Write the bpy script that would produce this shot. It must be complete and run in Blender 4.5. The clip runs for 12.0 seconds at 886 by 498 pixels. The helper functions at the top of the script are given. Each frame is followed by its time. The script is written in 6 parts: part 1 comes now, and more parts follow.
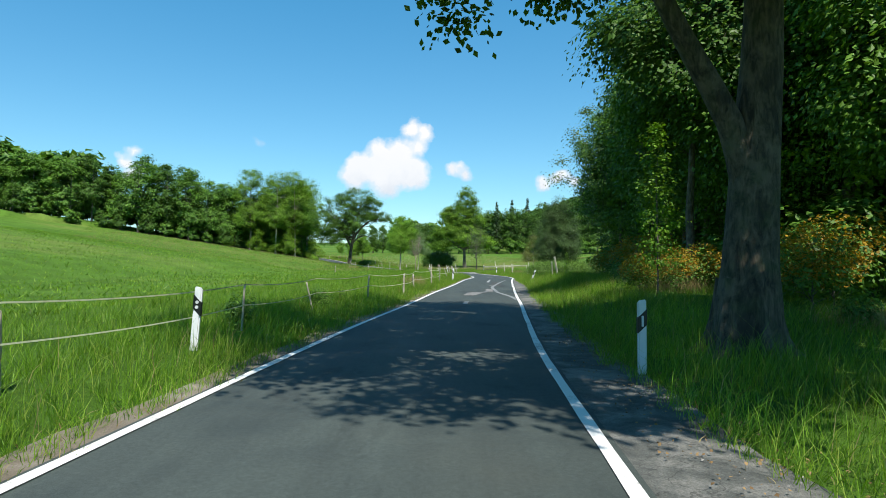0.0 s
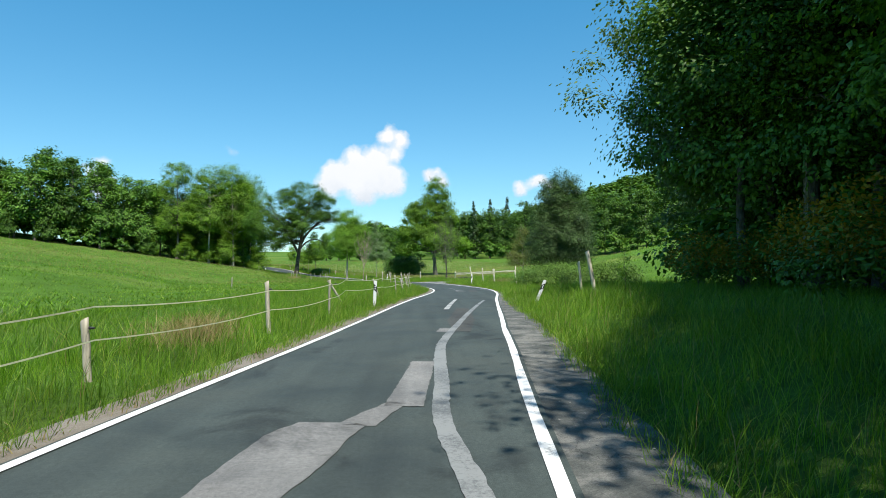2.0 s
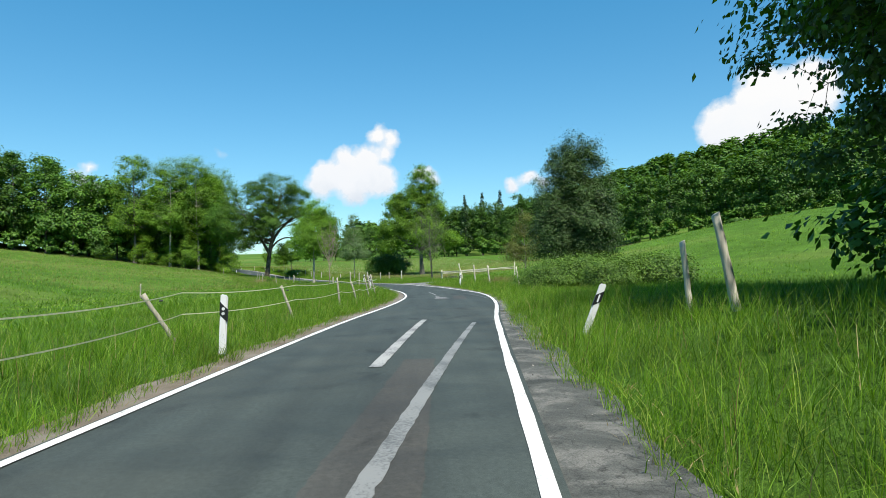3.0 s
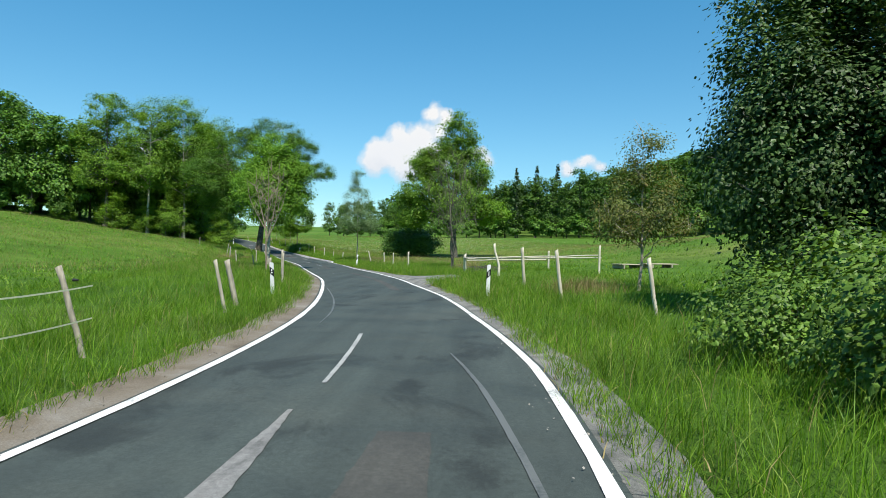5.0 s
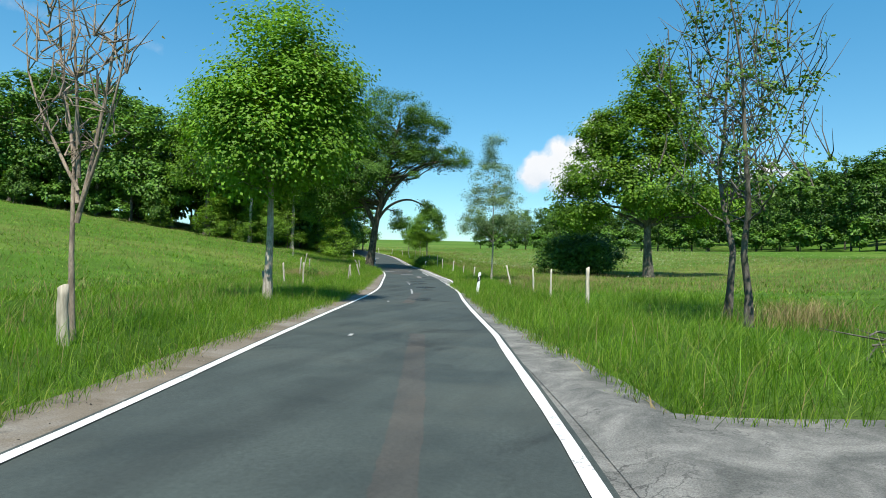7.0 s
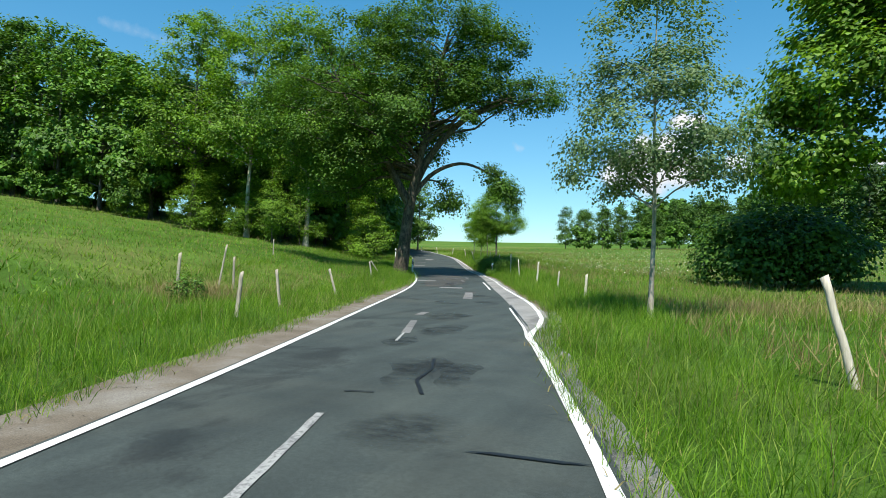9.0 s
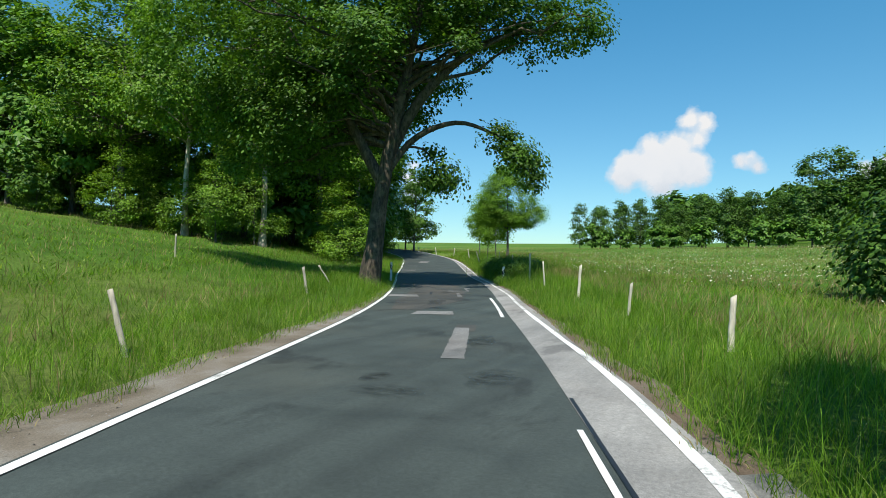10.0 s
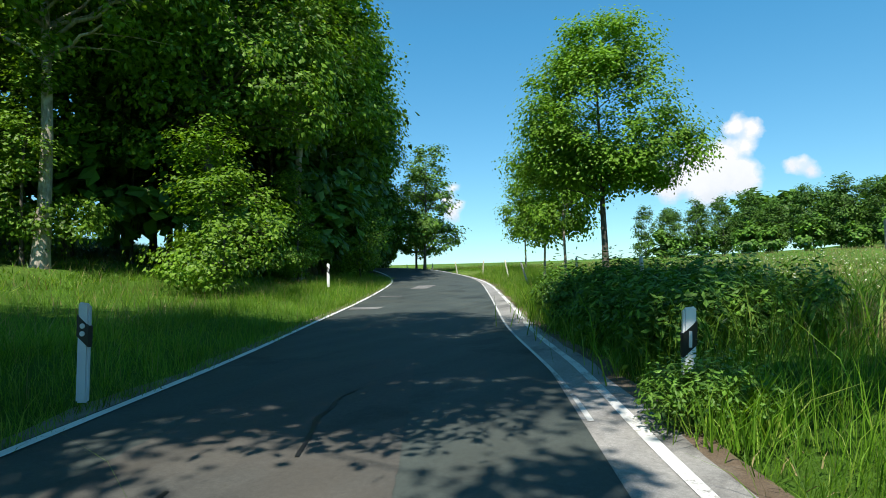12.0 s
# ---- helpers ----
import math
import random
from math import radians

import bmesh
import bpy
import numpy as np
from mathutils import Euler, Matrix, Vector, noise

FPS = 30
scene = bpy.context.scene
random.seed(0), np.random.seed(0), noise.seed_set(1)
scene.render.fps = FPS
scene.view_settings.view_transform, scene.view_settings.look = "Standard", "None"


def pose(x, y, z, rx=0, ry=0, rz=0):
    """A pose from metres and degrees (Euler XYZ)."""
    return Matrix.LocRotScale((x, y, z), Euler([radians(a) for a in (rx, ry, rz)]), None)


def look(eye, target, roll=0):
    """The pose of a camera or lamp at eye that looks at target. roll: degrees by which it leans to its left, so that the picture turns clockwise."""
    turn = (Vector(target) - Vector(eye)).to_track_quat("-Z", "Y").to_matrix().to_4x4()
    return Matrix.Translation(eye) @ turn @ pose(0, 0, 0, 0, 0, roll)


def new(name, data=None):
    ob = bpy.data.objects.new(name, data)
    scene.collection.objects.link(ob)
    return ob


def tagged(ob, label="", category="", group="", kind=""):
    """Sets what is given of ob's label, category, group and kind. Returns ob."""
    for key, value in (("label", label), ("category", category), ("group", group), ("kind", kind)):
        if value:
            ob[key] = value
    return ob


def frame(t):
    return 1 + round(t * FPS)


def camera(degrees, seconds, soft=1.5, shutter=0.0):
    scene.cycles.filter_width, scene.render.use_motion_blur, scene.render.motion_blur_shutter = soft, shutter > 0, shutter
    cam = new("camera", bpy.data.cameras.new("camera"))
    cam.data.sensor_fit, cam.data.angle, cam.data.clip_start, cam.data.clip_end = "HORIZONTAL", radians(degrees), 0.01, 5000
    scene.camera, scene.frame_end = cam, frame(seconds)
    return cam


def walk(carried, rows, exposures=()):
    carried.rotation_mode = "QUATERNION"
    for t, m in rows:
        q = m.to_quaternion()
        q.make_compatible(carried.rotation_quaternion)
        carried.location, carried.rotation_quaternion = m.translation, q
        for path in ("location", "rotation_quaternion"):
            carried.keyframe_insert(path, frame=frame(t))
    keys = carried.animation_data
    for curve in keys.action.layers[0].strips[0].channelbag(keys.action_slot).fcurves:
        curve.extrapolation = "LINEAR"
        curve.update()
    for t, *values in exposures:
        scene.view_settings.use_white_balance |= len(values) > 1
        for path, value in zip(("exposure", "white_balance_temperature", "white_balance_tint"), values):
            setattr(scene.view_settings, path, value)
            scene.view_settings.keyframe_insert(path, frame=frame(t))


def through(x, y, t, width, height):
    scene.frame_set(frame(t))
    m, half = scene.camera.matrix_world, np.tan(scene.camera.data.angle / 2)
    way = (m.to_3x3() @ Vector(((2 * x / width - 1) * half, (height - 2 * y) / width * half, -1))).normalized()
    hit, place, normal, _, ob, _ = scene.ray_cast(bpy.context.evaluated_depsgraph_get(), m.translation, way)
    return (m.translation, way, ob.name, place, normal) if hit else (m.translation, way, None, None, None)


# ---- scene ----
import itertools

cam = camera(72.67, 12.0, 0.9, 0.0)
# seconds, x, y, z, yaw, pitch, roll
PATH = [
    (0.0, 0.04, 0.02, 1.56, -0.18, 1.40, -0.78),
    (0.5, 0.58, 6.58, 1.55, -0.93, 1.67, -1.05),
    (1.0, 1.35, 12.94, 1.55, -1.07, 1.31, 0.45),
    (1.5, 2.06, 19.24, 1.53, -1.64, 1.23, 1.15),
    (2.0, 2.80, 25.56, 1.54, -2.16, 2.07, 0.42),
    (2.5, 3.55, 32.07, 1.52, -2.54, 1.96, 0.52),
    (3.0, 4.30, 38.69, 1.50, -2.79, 1.93, 1.70),
    (3.5, 5.18, 45.50, 1.54, -1.55, 1.55, 1.10),
    (4.0, 6.02, 52.29, 1.53, -0.72, 1.10, 0.40),
    (4.5, 6.69, 59.07, 1.59, 0.10, 0.50, -0.40),
    (5.0, 7.08, 65.87, 1.62, 1.92, 0.15, -1.08),
    (5.5, 7.03, 72.67, 1.59, 5.64, -0.24, -1.25),
    (6.0, 6.44, 79.34, 1.56, 9.12, 0.61, -2.13),
    (6.5, 5.42, 86.08, 1.51, 12.98, 0.65, -0.73),
    (7.0, 4.00, 92.74, 1.50, 16.92, 1.30, -1.45),
    (7.5, 2.37, 99.36, 1.52, 20.34, 1.77, -1.10),
    (8.0, 0.60, 105.76, 1.50, 22.53, 1.34, -0.90),
    (8.5, -1.36, 112.01, 1.46, 23.78, 0.90, -1.10),
    (9.0, -3.53, 118.16, 1.48, 24.43, 1.42, -1.37),
    (9.5, -5.83, 124.35, 1.55, 24.74, 1.21, -1.28),
    (10.0, -8.20, 130.64, 1.63, 25.16, 1.60, -0.91),
    (10.5, -10.67, 136.85, 1.66, 25.59, 1.20, -0.32),
    (11.0, -13.16, 142.81, 1.70, 26.26, 2.00, 0.28),
    (11.5, -15.66, 149.14, 1.78, 27.64, 2.52, 1.15),
    (12.0, -18.22, 155.27, 1.87, 29.29, 3.71, 1.33),
]
EXPOSURE = [(0.0, 0.57), (0.5, 0.69), (1.0, 0.72), (1.5, 0.66), (2.0, 0.58), (3.0, 0.53), (5.0, 0.46), (6.5, 0.49), (7.0, 0.55), (9.0, 0.54), (10.0, 0.37), (10.5, 0.33), (11.0, 0.42), (11.5, 0.44), (12.0, 0.60)]
walk(cam, [(t, pose(x, y, z, 90 + pitch, roll, yaw)) for t, x, y, z, yaw, pitch, roll in PATH], EXPOSURE)

# ---- sky and sun ----
SUN_AZ, SUN_EL = radians(164), radians(58)          # clockwise from +y, and above the horizon
world = bpy.data.worlds.new("world")
scene.world = world
world.use_nodes = True
wn, wl = world.node_tree.nodes, world.node_tree.links
sky = wn.new("ShaderNodeTexSky")
sky.sky_type, sky.sun_disc = "NISHITA", False
sky.sun_elevation, sky.sun_rotation = SUN_EL, SUN_AZ
sky.air_density, sky.dust_density, sky.ozone_density, sky.altitude = 1.0, 0.25, 2.2, 300
grade = wn.new("ShaderNodeMix")
grade.data_type, grade.blend_type = "RGBA", "MULTIPLY"
grade.inputs[0].default_value = 1.0
up = wn.new("ShaderNodeTexCoord")
split = wn.new("ShaderNodeSeparateXYZ")
wl.new(up.outputs["Generated"], split.inputs[0])
clear = wn.new("ShaderNodeMix")
clear.data_type = "RGBA"
clear.inputs[6].default_value, clear.inputs[7].default_value = (0.75, 0.99, 1.0, 1), (0.46, 1.19, 1.30, 1)   # hazy low down, clearer above
rise = wn.new("ShaderNodeMapRange")
rise.inputs[1].default_value, rise.inputs[2].default_value = 0.02, 0.40
wl.new(split.outputs[2], rise.inputs[0])
wl.new(rise.outputs[0], clear.inputs[0])
wl.new(clear.outputs[2], grade.inputs[7])
wl.new(sky.outputs[0], grade.inputs[6])
wl.new(grade.outputs[2], wn["Background"].inputs[0])
wn["Background"].inputs[1].default_value = 0.096
sun = new("sun", bpy.data.lights.new("sun", "SUN"))
sun.data.energy, sun.data.angle, sun.data.color = 5.0, radians(0.55), (1.0, 0.95, 0.86)
to_sun = Vector((math.sin(SUN_AZ) * math.cos(SUN_EL), math.cos(SUN_AZ) * math.cos(SUN_EL), math.sin(SUN_EL)))
sun.matrix_world = look(to_sun * 200, (0, 0, 0))

# ---- materials ----
def material(name, rough=0.8):
    m = bpy.data.materials.new(name)
    m.use_nodes = True
    n, l = m.node_tree.nodes, m.node_tree.links
    b = n["Principled BSDF"]
    b.inputs["Roughness"].default_value = rough
    return m, n, l, b


def coords(n, l, scale=1.0, stretch=(1, 1, 1), space="Object"):
    c, m = n.new("ShaderNodeTexCoord"), n.new("ShaderNodeMapping")
    m.inputs["Scale"].default_value = [scale * s for s in stretch]
    l.new(c.outputs[space], m.inputs[0])
    return m.outputs[0]


def noise_tex(n, l, vec, scale, detail=4, rough=0.55, warp=0.0):
    t = n.new("ShaderNodeTexNoise")
    t.inputs["Scale"].default_value, t.inputs["Detail"].default_value = scale, detail
    t.inputs["Roughness"].default_value, t.inputs["Distortion"].default_value = rough, warp
    l.new(vec, t.inputs["Vector"])
    return t.outputs[0]


def ramp(n, l, fac, *stops):
    r = n.new("ShaderNodeValToRGB")
    e = r.color_ramp.elements
    while len(e) < len(stops):
        e.new(0.5)
    for el, (p, c) in zip(e, stops):
        el.position, el.color = p, (*(c if isinstance(c, tuple) else (c, c, c)), 1)
    l.new(fac, r.inputs[0])
    return r.outputs[0]


def mix(n, l, fac, a, b, how="MIX"):
    x = n.new("ShaderNodeMix")
    x.data_type, x.blend_type = "RGBA", how
    for v, i in ((fac, 0), (a, 6), (b, 7)):
        if isinstance(v, (int, float)):
            x.inputs[i].default_value = v
        elif isinstance(v, tuple):
            x.inputs[i].default_value = (*v, 1)
        else:
            l.new(v, x.inputs[i])
    return x.outputs[2]


def bump(n, l, b, height, strength, dist=0.01):
    k = n.new("ShaderNodeBump")
    k.inputs["Strength"].default_value, k.inputs["Distance"].default_value = strength, dist
    l.new(height, k.inputs["Height"])
    l.new(k.outputs[0], b.inputs["Normal"])


def leaf_material(name, dark, light, extra=None, through=0.35, rough=0.5):
    """Foliage: a colour for each leaf between dark and light, some of the light passing through."""
    m, n, l, b = material(name, rough)
    g = n.new("ShaderNodeNewGeometry")
    big = noise_tex(n, l, coords(n, l, 1.0), 0.55, 2)
    stops = [(0.0, dark), (0.75, light)] + ([(1.0, extra)] if extra else [])
    col = ramp(n, l, g.outputs["Random Per Island"], *stops)
    tone = ramp(n, l, big, (0.3, 0.60), (0.7, 1.05))
    col = mix(n, l, 1.0, col, tone, "MULTIPLY")
    l.new(col, b.inputs["Base Color"])
    b.inputs["Specular IOR Level"].default_value = 0.3
    t = n.new("ShaderNodeBsdfTranslucent")
    warm = mix(n, l, 1.0, col, (1.25, 1.25, 0.45), "MULTIPLY")
    l.new(warm, t.inputs[0])
    s = n.new("ShaderNodeMixShader")
    s.inputs[0].default_value = through
    l.new(b.outputs[0], s.inputs[1])
    l.new(t.outputs[0], s.inputs[2])
    l.new(s.outputs[0], n["Material Output"].inputs[0])
    return m


def bark_material(name, dark, light, scale=6.0, moss=0.0):
    m, n, l, b = material(name, 0.9)
    v = coords(n, l, 1.0, (1, 1, 0.28))
    ridges = noise_tex(n, l, v, scale * 2.4, 6, 0.65, 0.6)
    plates = noise_tex(n, l, v, scale * 0.7, 5, 0.6, 1.2)
    blot = noise_tex(n, l, coords(n, l), 1.7, 5, 0.65)
    col = ramp(n, l, ridges, (0.34, dark), (0.64, light))
    col = mix(n, l, ramp(n, l, plates, (0.40, 0.75), (0.52, 0.0)), col, dark)
    col = mix(n, l, ramp(n, l, blot, (0.52, 0.0), (0.62, 0.6)), col, tuple(1.15 * a + 0.015 for a in light))
    if moss:
        col = mix(n, l, ramp(n, l, noise_tex(n, l, coords(n, l), 2.2, 4), (0.5, 0.0), (0.7, moss)), col, (0.05, 0.075, 0.02))
    l.new(col, b.inputs["Base Color"])
    both = mix(n, l, 0.5, ridges, plates)
    bump(n, l, b, both, 1.0, 0.06)
    return m


def asphalt_material(name, low, high, brown=0.25, grain=220.0):
    m, n, l, b = material(name, 0.82)
    v = coords(n, l)
    stones = noise_tex(n, l, v, grain, 3, 0.7)
    blot = noise_tex(n, l, v, 0.75, 5, 0.6, 0.4)
    lane = noise_tex(n, l, coords(n, l, 1.0, (1.6, 0.07, 1)), 1.1, 5, 0.6)
    col = ramp(n, l, stones, (0.38, low), (0.62, high))
    col = mix(n, l, 1.0, col, ramp(n, l, blot, (0.3, 0.60), (0.55, 0.84), (0.8, 0.97)), "MULTIPLY")
    col = mix(n, l, 1.0, col, ramp(n, l, lane, (0.32, 0.78), (0.68, 1.16)), "MULTIPLY")
    mid = noise_tex(n, l, v, 22, 6, 0.8)
    col = mix(n, l, 1.0, col, ramp(n, l, mid, (0.38, 0.80), (0.62, 1.20)), "MULTIPLY")
    tint = ramp(n, l, noise_tex(n, l, v, 0.33, 4), (0.52, 0.0), (0.7, brown))
    col = mix(n, l, tint, col, (high[0] * 1.2, high[1] * 0.98, high[2] * 0.82))
    oil = noise_tex(n, l, coords(n, l, 1.0, (1, 0.6, 1)), 0.62, 7, 0.68, 0.5)
    col = mix(n, l, 1.0, col, ramp(n, l, oil, (0.56, 1.0), (0.64, 0.55)), "MULTIPLY")
    l.new(col, b.inputs["Base Color"])
    l.new(ramp(n, l, blot, (0.3, 0.72), (0.7, 0.9)), b.inputs["Roughness"])
    bump(n, l, b, stones, 0.35, 0.004)
    return m


def stain_material(name, col):
    """A thin mottled stain through which the surface below shows in places."""
    m, n, l, b = material(name, 0.6)
    b.inputs["Base Color"].default_value = (*col, 1)
    gap = noise_tex(n, l, coords(n, l, 1.0, (1, 1.6, 1)), 2.6, 8, 0.75)
    clear = n.new("ShaderNodeBsdfTransparent")
    s = n.new("ShaderNodeMixShader")
    whole = n.new("ShaderNodeTexCoord")
    middle = n.new("ShaderNodeVectorMath")
    middle.operation = "DISTANCE"
    middle.inputs[1].default_value = (0.5, 0.5, 0.5)
    flat = n.new("ShaderNodeVectorMath")
    flat.operation = "MULTIPLY_ADD"
    flat.inputs[1].default_value, flat.inputs[2].default_value = (1, 1, 0), (0, 0, 0.5)
    l.new(whole.outputs["Generated"], flat.inputs[0])
    l.new(flat.outputs[0], middle.inputs[0])
    thin = ramp(n, l, middle.outputs["Value"], (0.18, 1.0), (0.47, 0.0))
    l.new(mix(n, l, 1.0, thin, ramp(n, l, gap, (0.38, 0.0), (0.64, 0.62)), "MULTIPLY"), s.inputs[0])
    l.new(clear.outputs[0], s.inputs[1])
    l.new(b.outputs[0], s.inputs[2])
    l.new(s.outputs[0], n["Material Output"].inputs[0])
    return m


def shoulder_material(name, a, b_, c):
    """Old broken asphalt: grey blotches, a net of cracks and loose grit."""
    m, n, l, b = material(name, 0.9)
    v = coords(n, l)
    grit = noise_tex(n, l, v, 70, 5, 0.75)
    blot = noise_tex(n, l, v, 1.5, 6, 0.65, 0.6)
    col = ramp(n, l, blot, (0.36, a), (0.50, b_), (0.60, c))
    col = mix(n, l, 1.0, col, ramp(n, l, grit, (0.32, 0.45), (0.68, 1.25)), "MULTIPLY")
    net = n.new("ShaderNodeTexVoronoi")
    net.feature = "DISTANCE_TO_EDGE"
    net.inputs["Scale"].default_value = 2.3
    bent = n.new("ShaderNodeVectorMath")
    bent.operation = "ADD"
    wob = n.new("ShaderNodeTexNoise")
    wob.inputs["Scale"].default_value = 3.0
    wob.inputs["Detail"].default_value = 5
    l.new(v, wob.inputs["Vector"])
    l.new(v, bent.inputs[0])
    l.new(wob.outputs["Color"], bent.inputs[1])
    l.new(bent.outputs[0], net.inputs["Vector"])
    crack = ramp(n, l, net.outputs["Distance"], (0.0, 0.75), (0.035, 0.0))
    part_of = ramp(n, l, noise_tex(n, l, v, 0.8, 3), (0.45, 0.0), (0.6, 1.0))
    col = mix(n, l, mix(n, l, 1.0, crack, part_of, "MULTIPLY"), col, (0.022, 0.022, 0.020))
    l.new(col, b.inputs["Base Color"])
    bump(n, l, b, grit, 0.8, 0.02)
    return m


def soil_material(name, a, b_, c, scale=7.0):
    m, n, l, b = material(name, 0.95)
    v = coords(n, l)
    grit = noise_tex(n, l, v, 60, 5, 0.7)
    blot = noise_tex(n, l, v, scale * 0.13, 5, 0.6, 0.5)
    col = ramp(n, l, blot, (0.3, a), (0.5, b_), (0.7, c))
    col = mix(n, l, 1.0, col, ramp(n, l, grit, (0.3, 0.52), (0.7, 1.1)), "MULTIPLY")
    l.new(col, b.inputs["Base Color"])
    bump(n, l, b, grit, 0.7, 0.02)
    return m


def paint_material(name, base, worn, wear=0.5):
    m, n, l, b = material(name, 0.6)
    v = coords(n, l)
    chips = noise_tex(n, l, v, 26, 6, 0.75, 0.3)
    big = noise_tex(n, l, v, 1.3, 3)
    f = mix(n, l, 0.45, chips, big)
    col = mix(n, l, ramp(n, l, f, (wear, 0.0), (wear + 0.10, 1.0)), base, worn)
    l.new(col, b.inputs["Base Color"])
    bump(n, l, b, chips, 0.25, 0.003)
    return m


def plain_material(name, col, rough=0.6, vary=0.25, scale=18.0, stretch=(1, 1, 1), relief=0.2):
    m, n, l, b = material(name, rough)
    v = coords(n, l, 1.0, stretch)
    k = noise_tex(n, l, v, scale, 6, 0.65, 0.3)
    o = n.new("ShaderNodeObjectInfo")
    c = mix(n, l, 1.0, col, ramp(n, l, k, (0.3, 1 - vary), (0.7, 1 + vary)), "MULTIPLY")
    c = mix(n, l, 1.0, c, ramp(n, l, o.outputs["Random"], (0.0, 0.72), (1.0, 0.95)), "MULTIPLY")
    l.new(c, b.inputs["Base Color"])
    if relief:
        bump(n, l, b, k, relief, 0.006)
    return m


def meadow_material():
    """The ground below the grass: greens in broad drifts, fine mottling, drier crowns."""
    m, n, l, b = material("meadow", 0.95)
    v = coords(n, l)
    fine = noise_tex(n, l, v, 9.0, 6, 0.72)
    mid = noise_tex(n, l, v, 0.55, 5, 0.6, 0.4)
    wide = noise_tex(n, l, coords(n, l, 1.0, (0.5, 1, 1)), 0.05, 4, 0.55, 0.3)
    col = ramp(n, l, wide, (0.35, (0.075, 0.165, 0.018)), (0.52, (0.102, 0.205, 0.026)), (0.68, (0.185, 0.235, 0.055)))
    col = mix(n, l, 1.0, col, ramp(n, l, mid, (0.3, 0.6), (0.7, 1.0)), "MULTIPLY")
    col = mix(n, l, 1.0, col, ramp(n, l, fine, (0.28, 0.55), (0.72, 1.35)), "MULTIPLY")
    l.new(col, b.inputs["Base Color"])
    b.inputs["Specular IOR Level"].default_value = 0.1
    bump(n, l, b, fine, 1.0, 0.12)
    return m


M_MEADOW = meadow_material()
M_ASPHALT = asphalt_material("asphalt", (0.029, 0.040, 0.036), (0.072, 0.091, 0.081))
M_PALE = asphalt_material("pale_asphalt", (0.215, 0.21, 0.197), (0.38, 0.37, 0.345), 0.12, 160)
M_PATCH = asphalt_material("patch_asphalt", (0.16, 0.16, 0.153), (0.27, 0.266, 0.253), 0.1, 180)
M_BROWN = asphalt_material("reddish_asphalt", (0.043, 0.046, 0.040), (0.093, 0.090, 0.078), 0.35)
M_TAR = plain_material("tar", (0.012, 0.012, 0.013), 0.5, 0.3, 30)
M_OIL = stain_material("oil_stain", (0.020, 0.023, 0.022))
M_LINE = paint_material("line_paint", (0.70, 0.70, 0.67), (0.2, 0.197, 0.185), 0.535)
M_WORN_EDGE = paint_material("worn_edge_paint", (0.66, 0.66, 0.63), (0.17, 0.155, 0.135), 0.495)
M_FAINT_LINE = paint_material("faint_line_paint", (0.55, 0.55, 0.52), (0.16, 0.16, 0.155), 0.5)
M_OLD_LINE = paint_material("worn_line_paint", (0.36, 0.36, 0.34), (0.12, 0.12, 0.12), 0.5)
M_SEAM = paint_material("seam_filler", (0.22, 0.225, 0.215), (0.10, 0.104, 0.10), 0.48)
M_FAINT_SEAM = paint_material("faint_seam_filler", (0.112, 0.118, 0.113), (0.060, 0.067, 0.063), 0.50)
M_SOIL = soil_material("verge_soil", (0.13, 0.10, 0.066), (0.21, 0.175, 0.13), (0.29, 0.267, 0.228))
M_SHOULDER = shoulder_material("old_shoulder", (0.054, 0.060, 0.054), (0.112, 0.117, 0.105), (0.205, 0.203, 0.182))
M_EARTH = soil_material("brown_earth", (0.10, 0.068, 0.038), (0.155, 0.11, 0.07), (0.21, 0.18, 0.14), 9)
M_APRON = shoulder_material("apron", (0.115, 0.117, 0.105), (0.200, 0.197, 0.178), (0.280, 0.273, 0.246))
M_GRASS = leaf_material("grass", (0.064, 0.155, 0.010), (0.210, 0.395, 0.028), (0.36, 0.44, 0.09), 0.45, 0.5)
M_STRAW = leaf_material("dry_grass", (0.22, 0.17, 0.07), (0.42, 0.34, 0.16), None, 0.25, 0.7)
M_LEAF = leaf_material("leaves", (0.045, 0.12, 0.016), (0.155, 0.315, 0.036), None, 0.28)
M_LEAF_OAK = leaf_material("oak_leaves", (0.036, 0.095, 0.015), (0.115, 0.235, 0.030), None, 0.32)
M_LEAF_LIGHT = leaf_material("light_leaves", (0.115, 0.25, 0.016), (0.215, 0.41, 0.032), None, 0.36)
M_LEAF_GREY = leaf_material("silvery_leaves", (0.070, 0.135, 0.045), (0.225, 0.335, 0.145), None, 0.36)
M_LEAF_BIRCH = leaf_material("birch_leaves", (0.026, 0.066, 0.015), (0.086, 0.160, 0.036), (0.12, 0.195, 0.062), 0.22, 0.5)
M_LEAF_RED = leaf_material("reddish_leaves", (0.09, 0.12, 0.028), (0.20, 0.245, 0.052), (0.25, 0.19, 0.055))
M_NEEDLE = leaf_material("needles", (0.02, 0.05, 0.014), (0.05, 0.10, 0.025), None, 0.2)
M_FLOWER = leaf_material("yellow_blossom", (0.32, 0.18, 0.014), (0.52, 0.31, 0.024), None, 0.3)
M_WHITE_FLOWER = leaf_material("white_blossom", (0.5, 0.5, 0.36), (0.75, 0.75, 0.6), None, 0.3)
M_BARK = bark_material("bark", (0.045, 0.038, 0.03), (0.17, 0.15, 0.125), 6, 0.5)
M_BARK_OAK = bark_material("oak_bark", (0.020, 0.016, 0.011), (0.125, 0.098, 0.068), 5, 0.35)
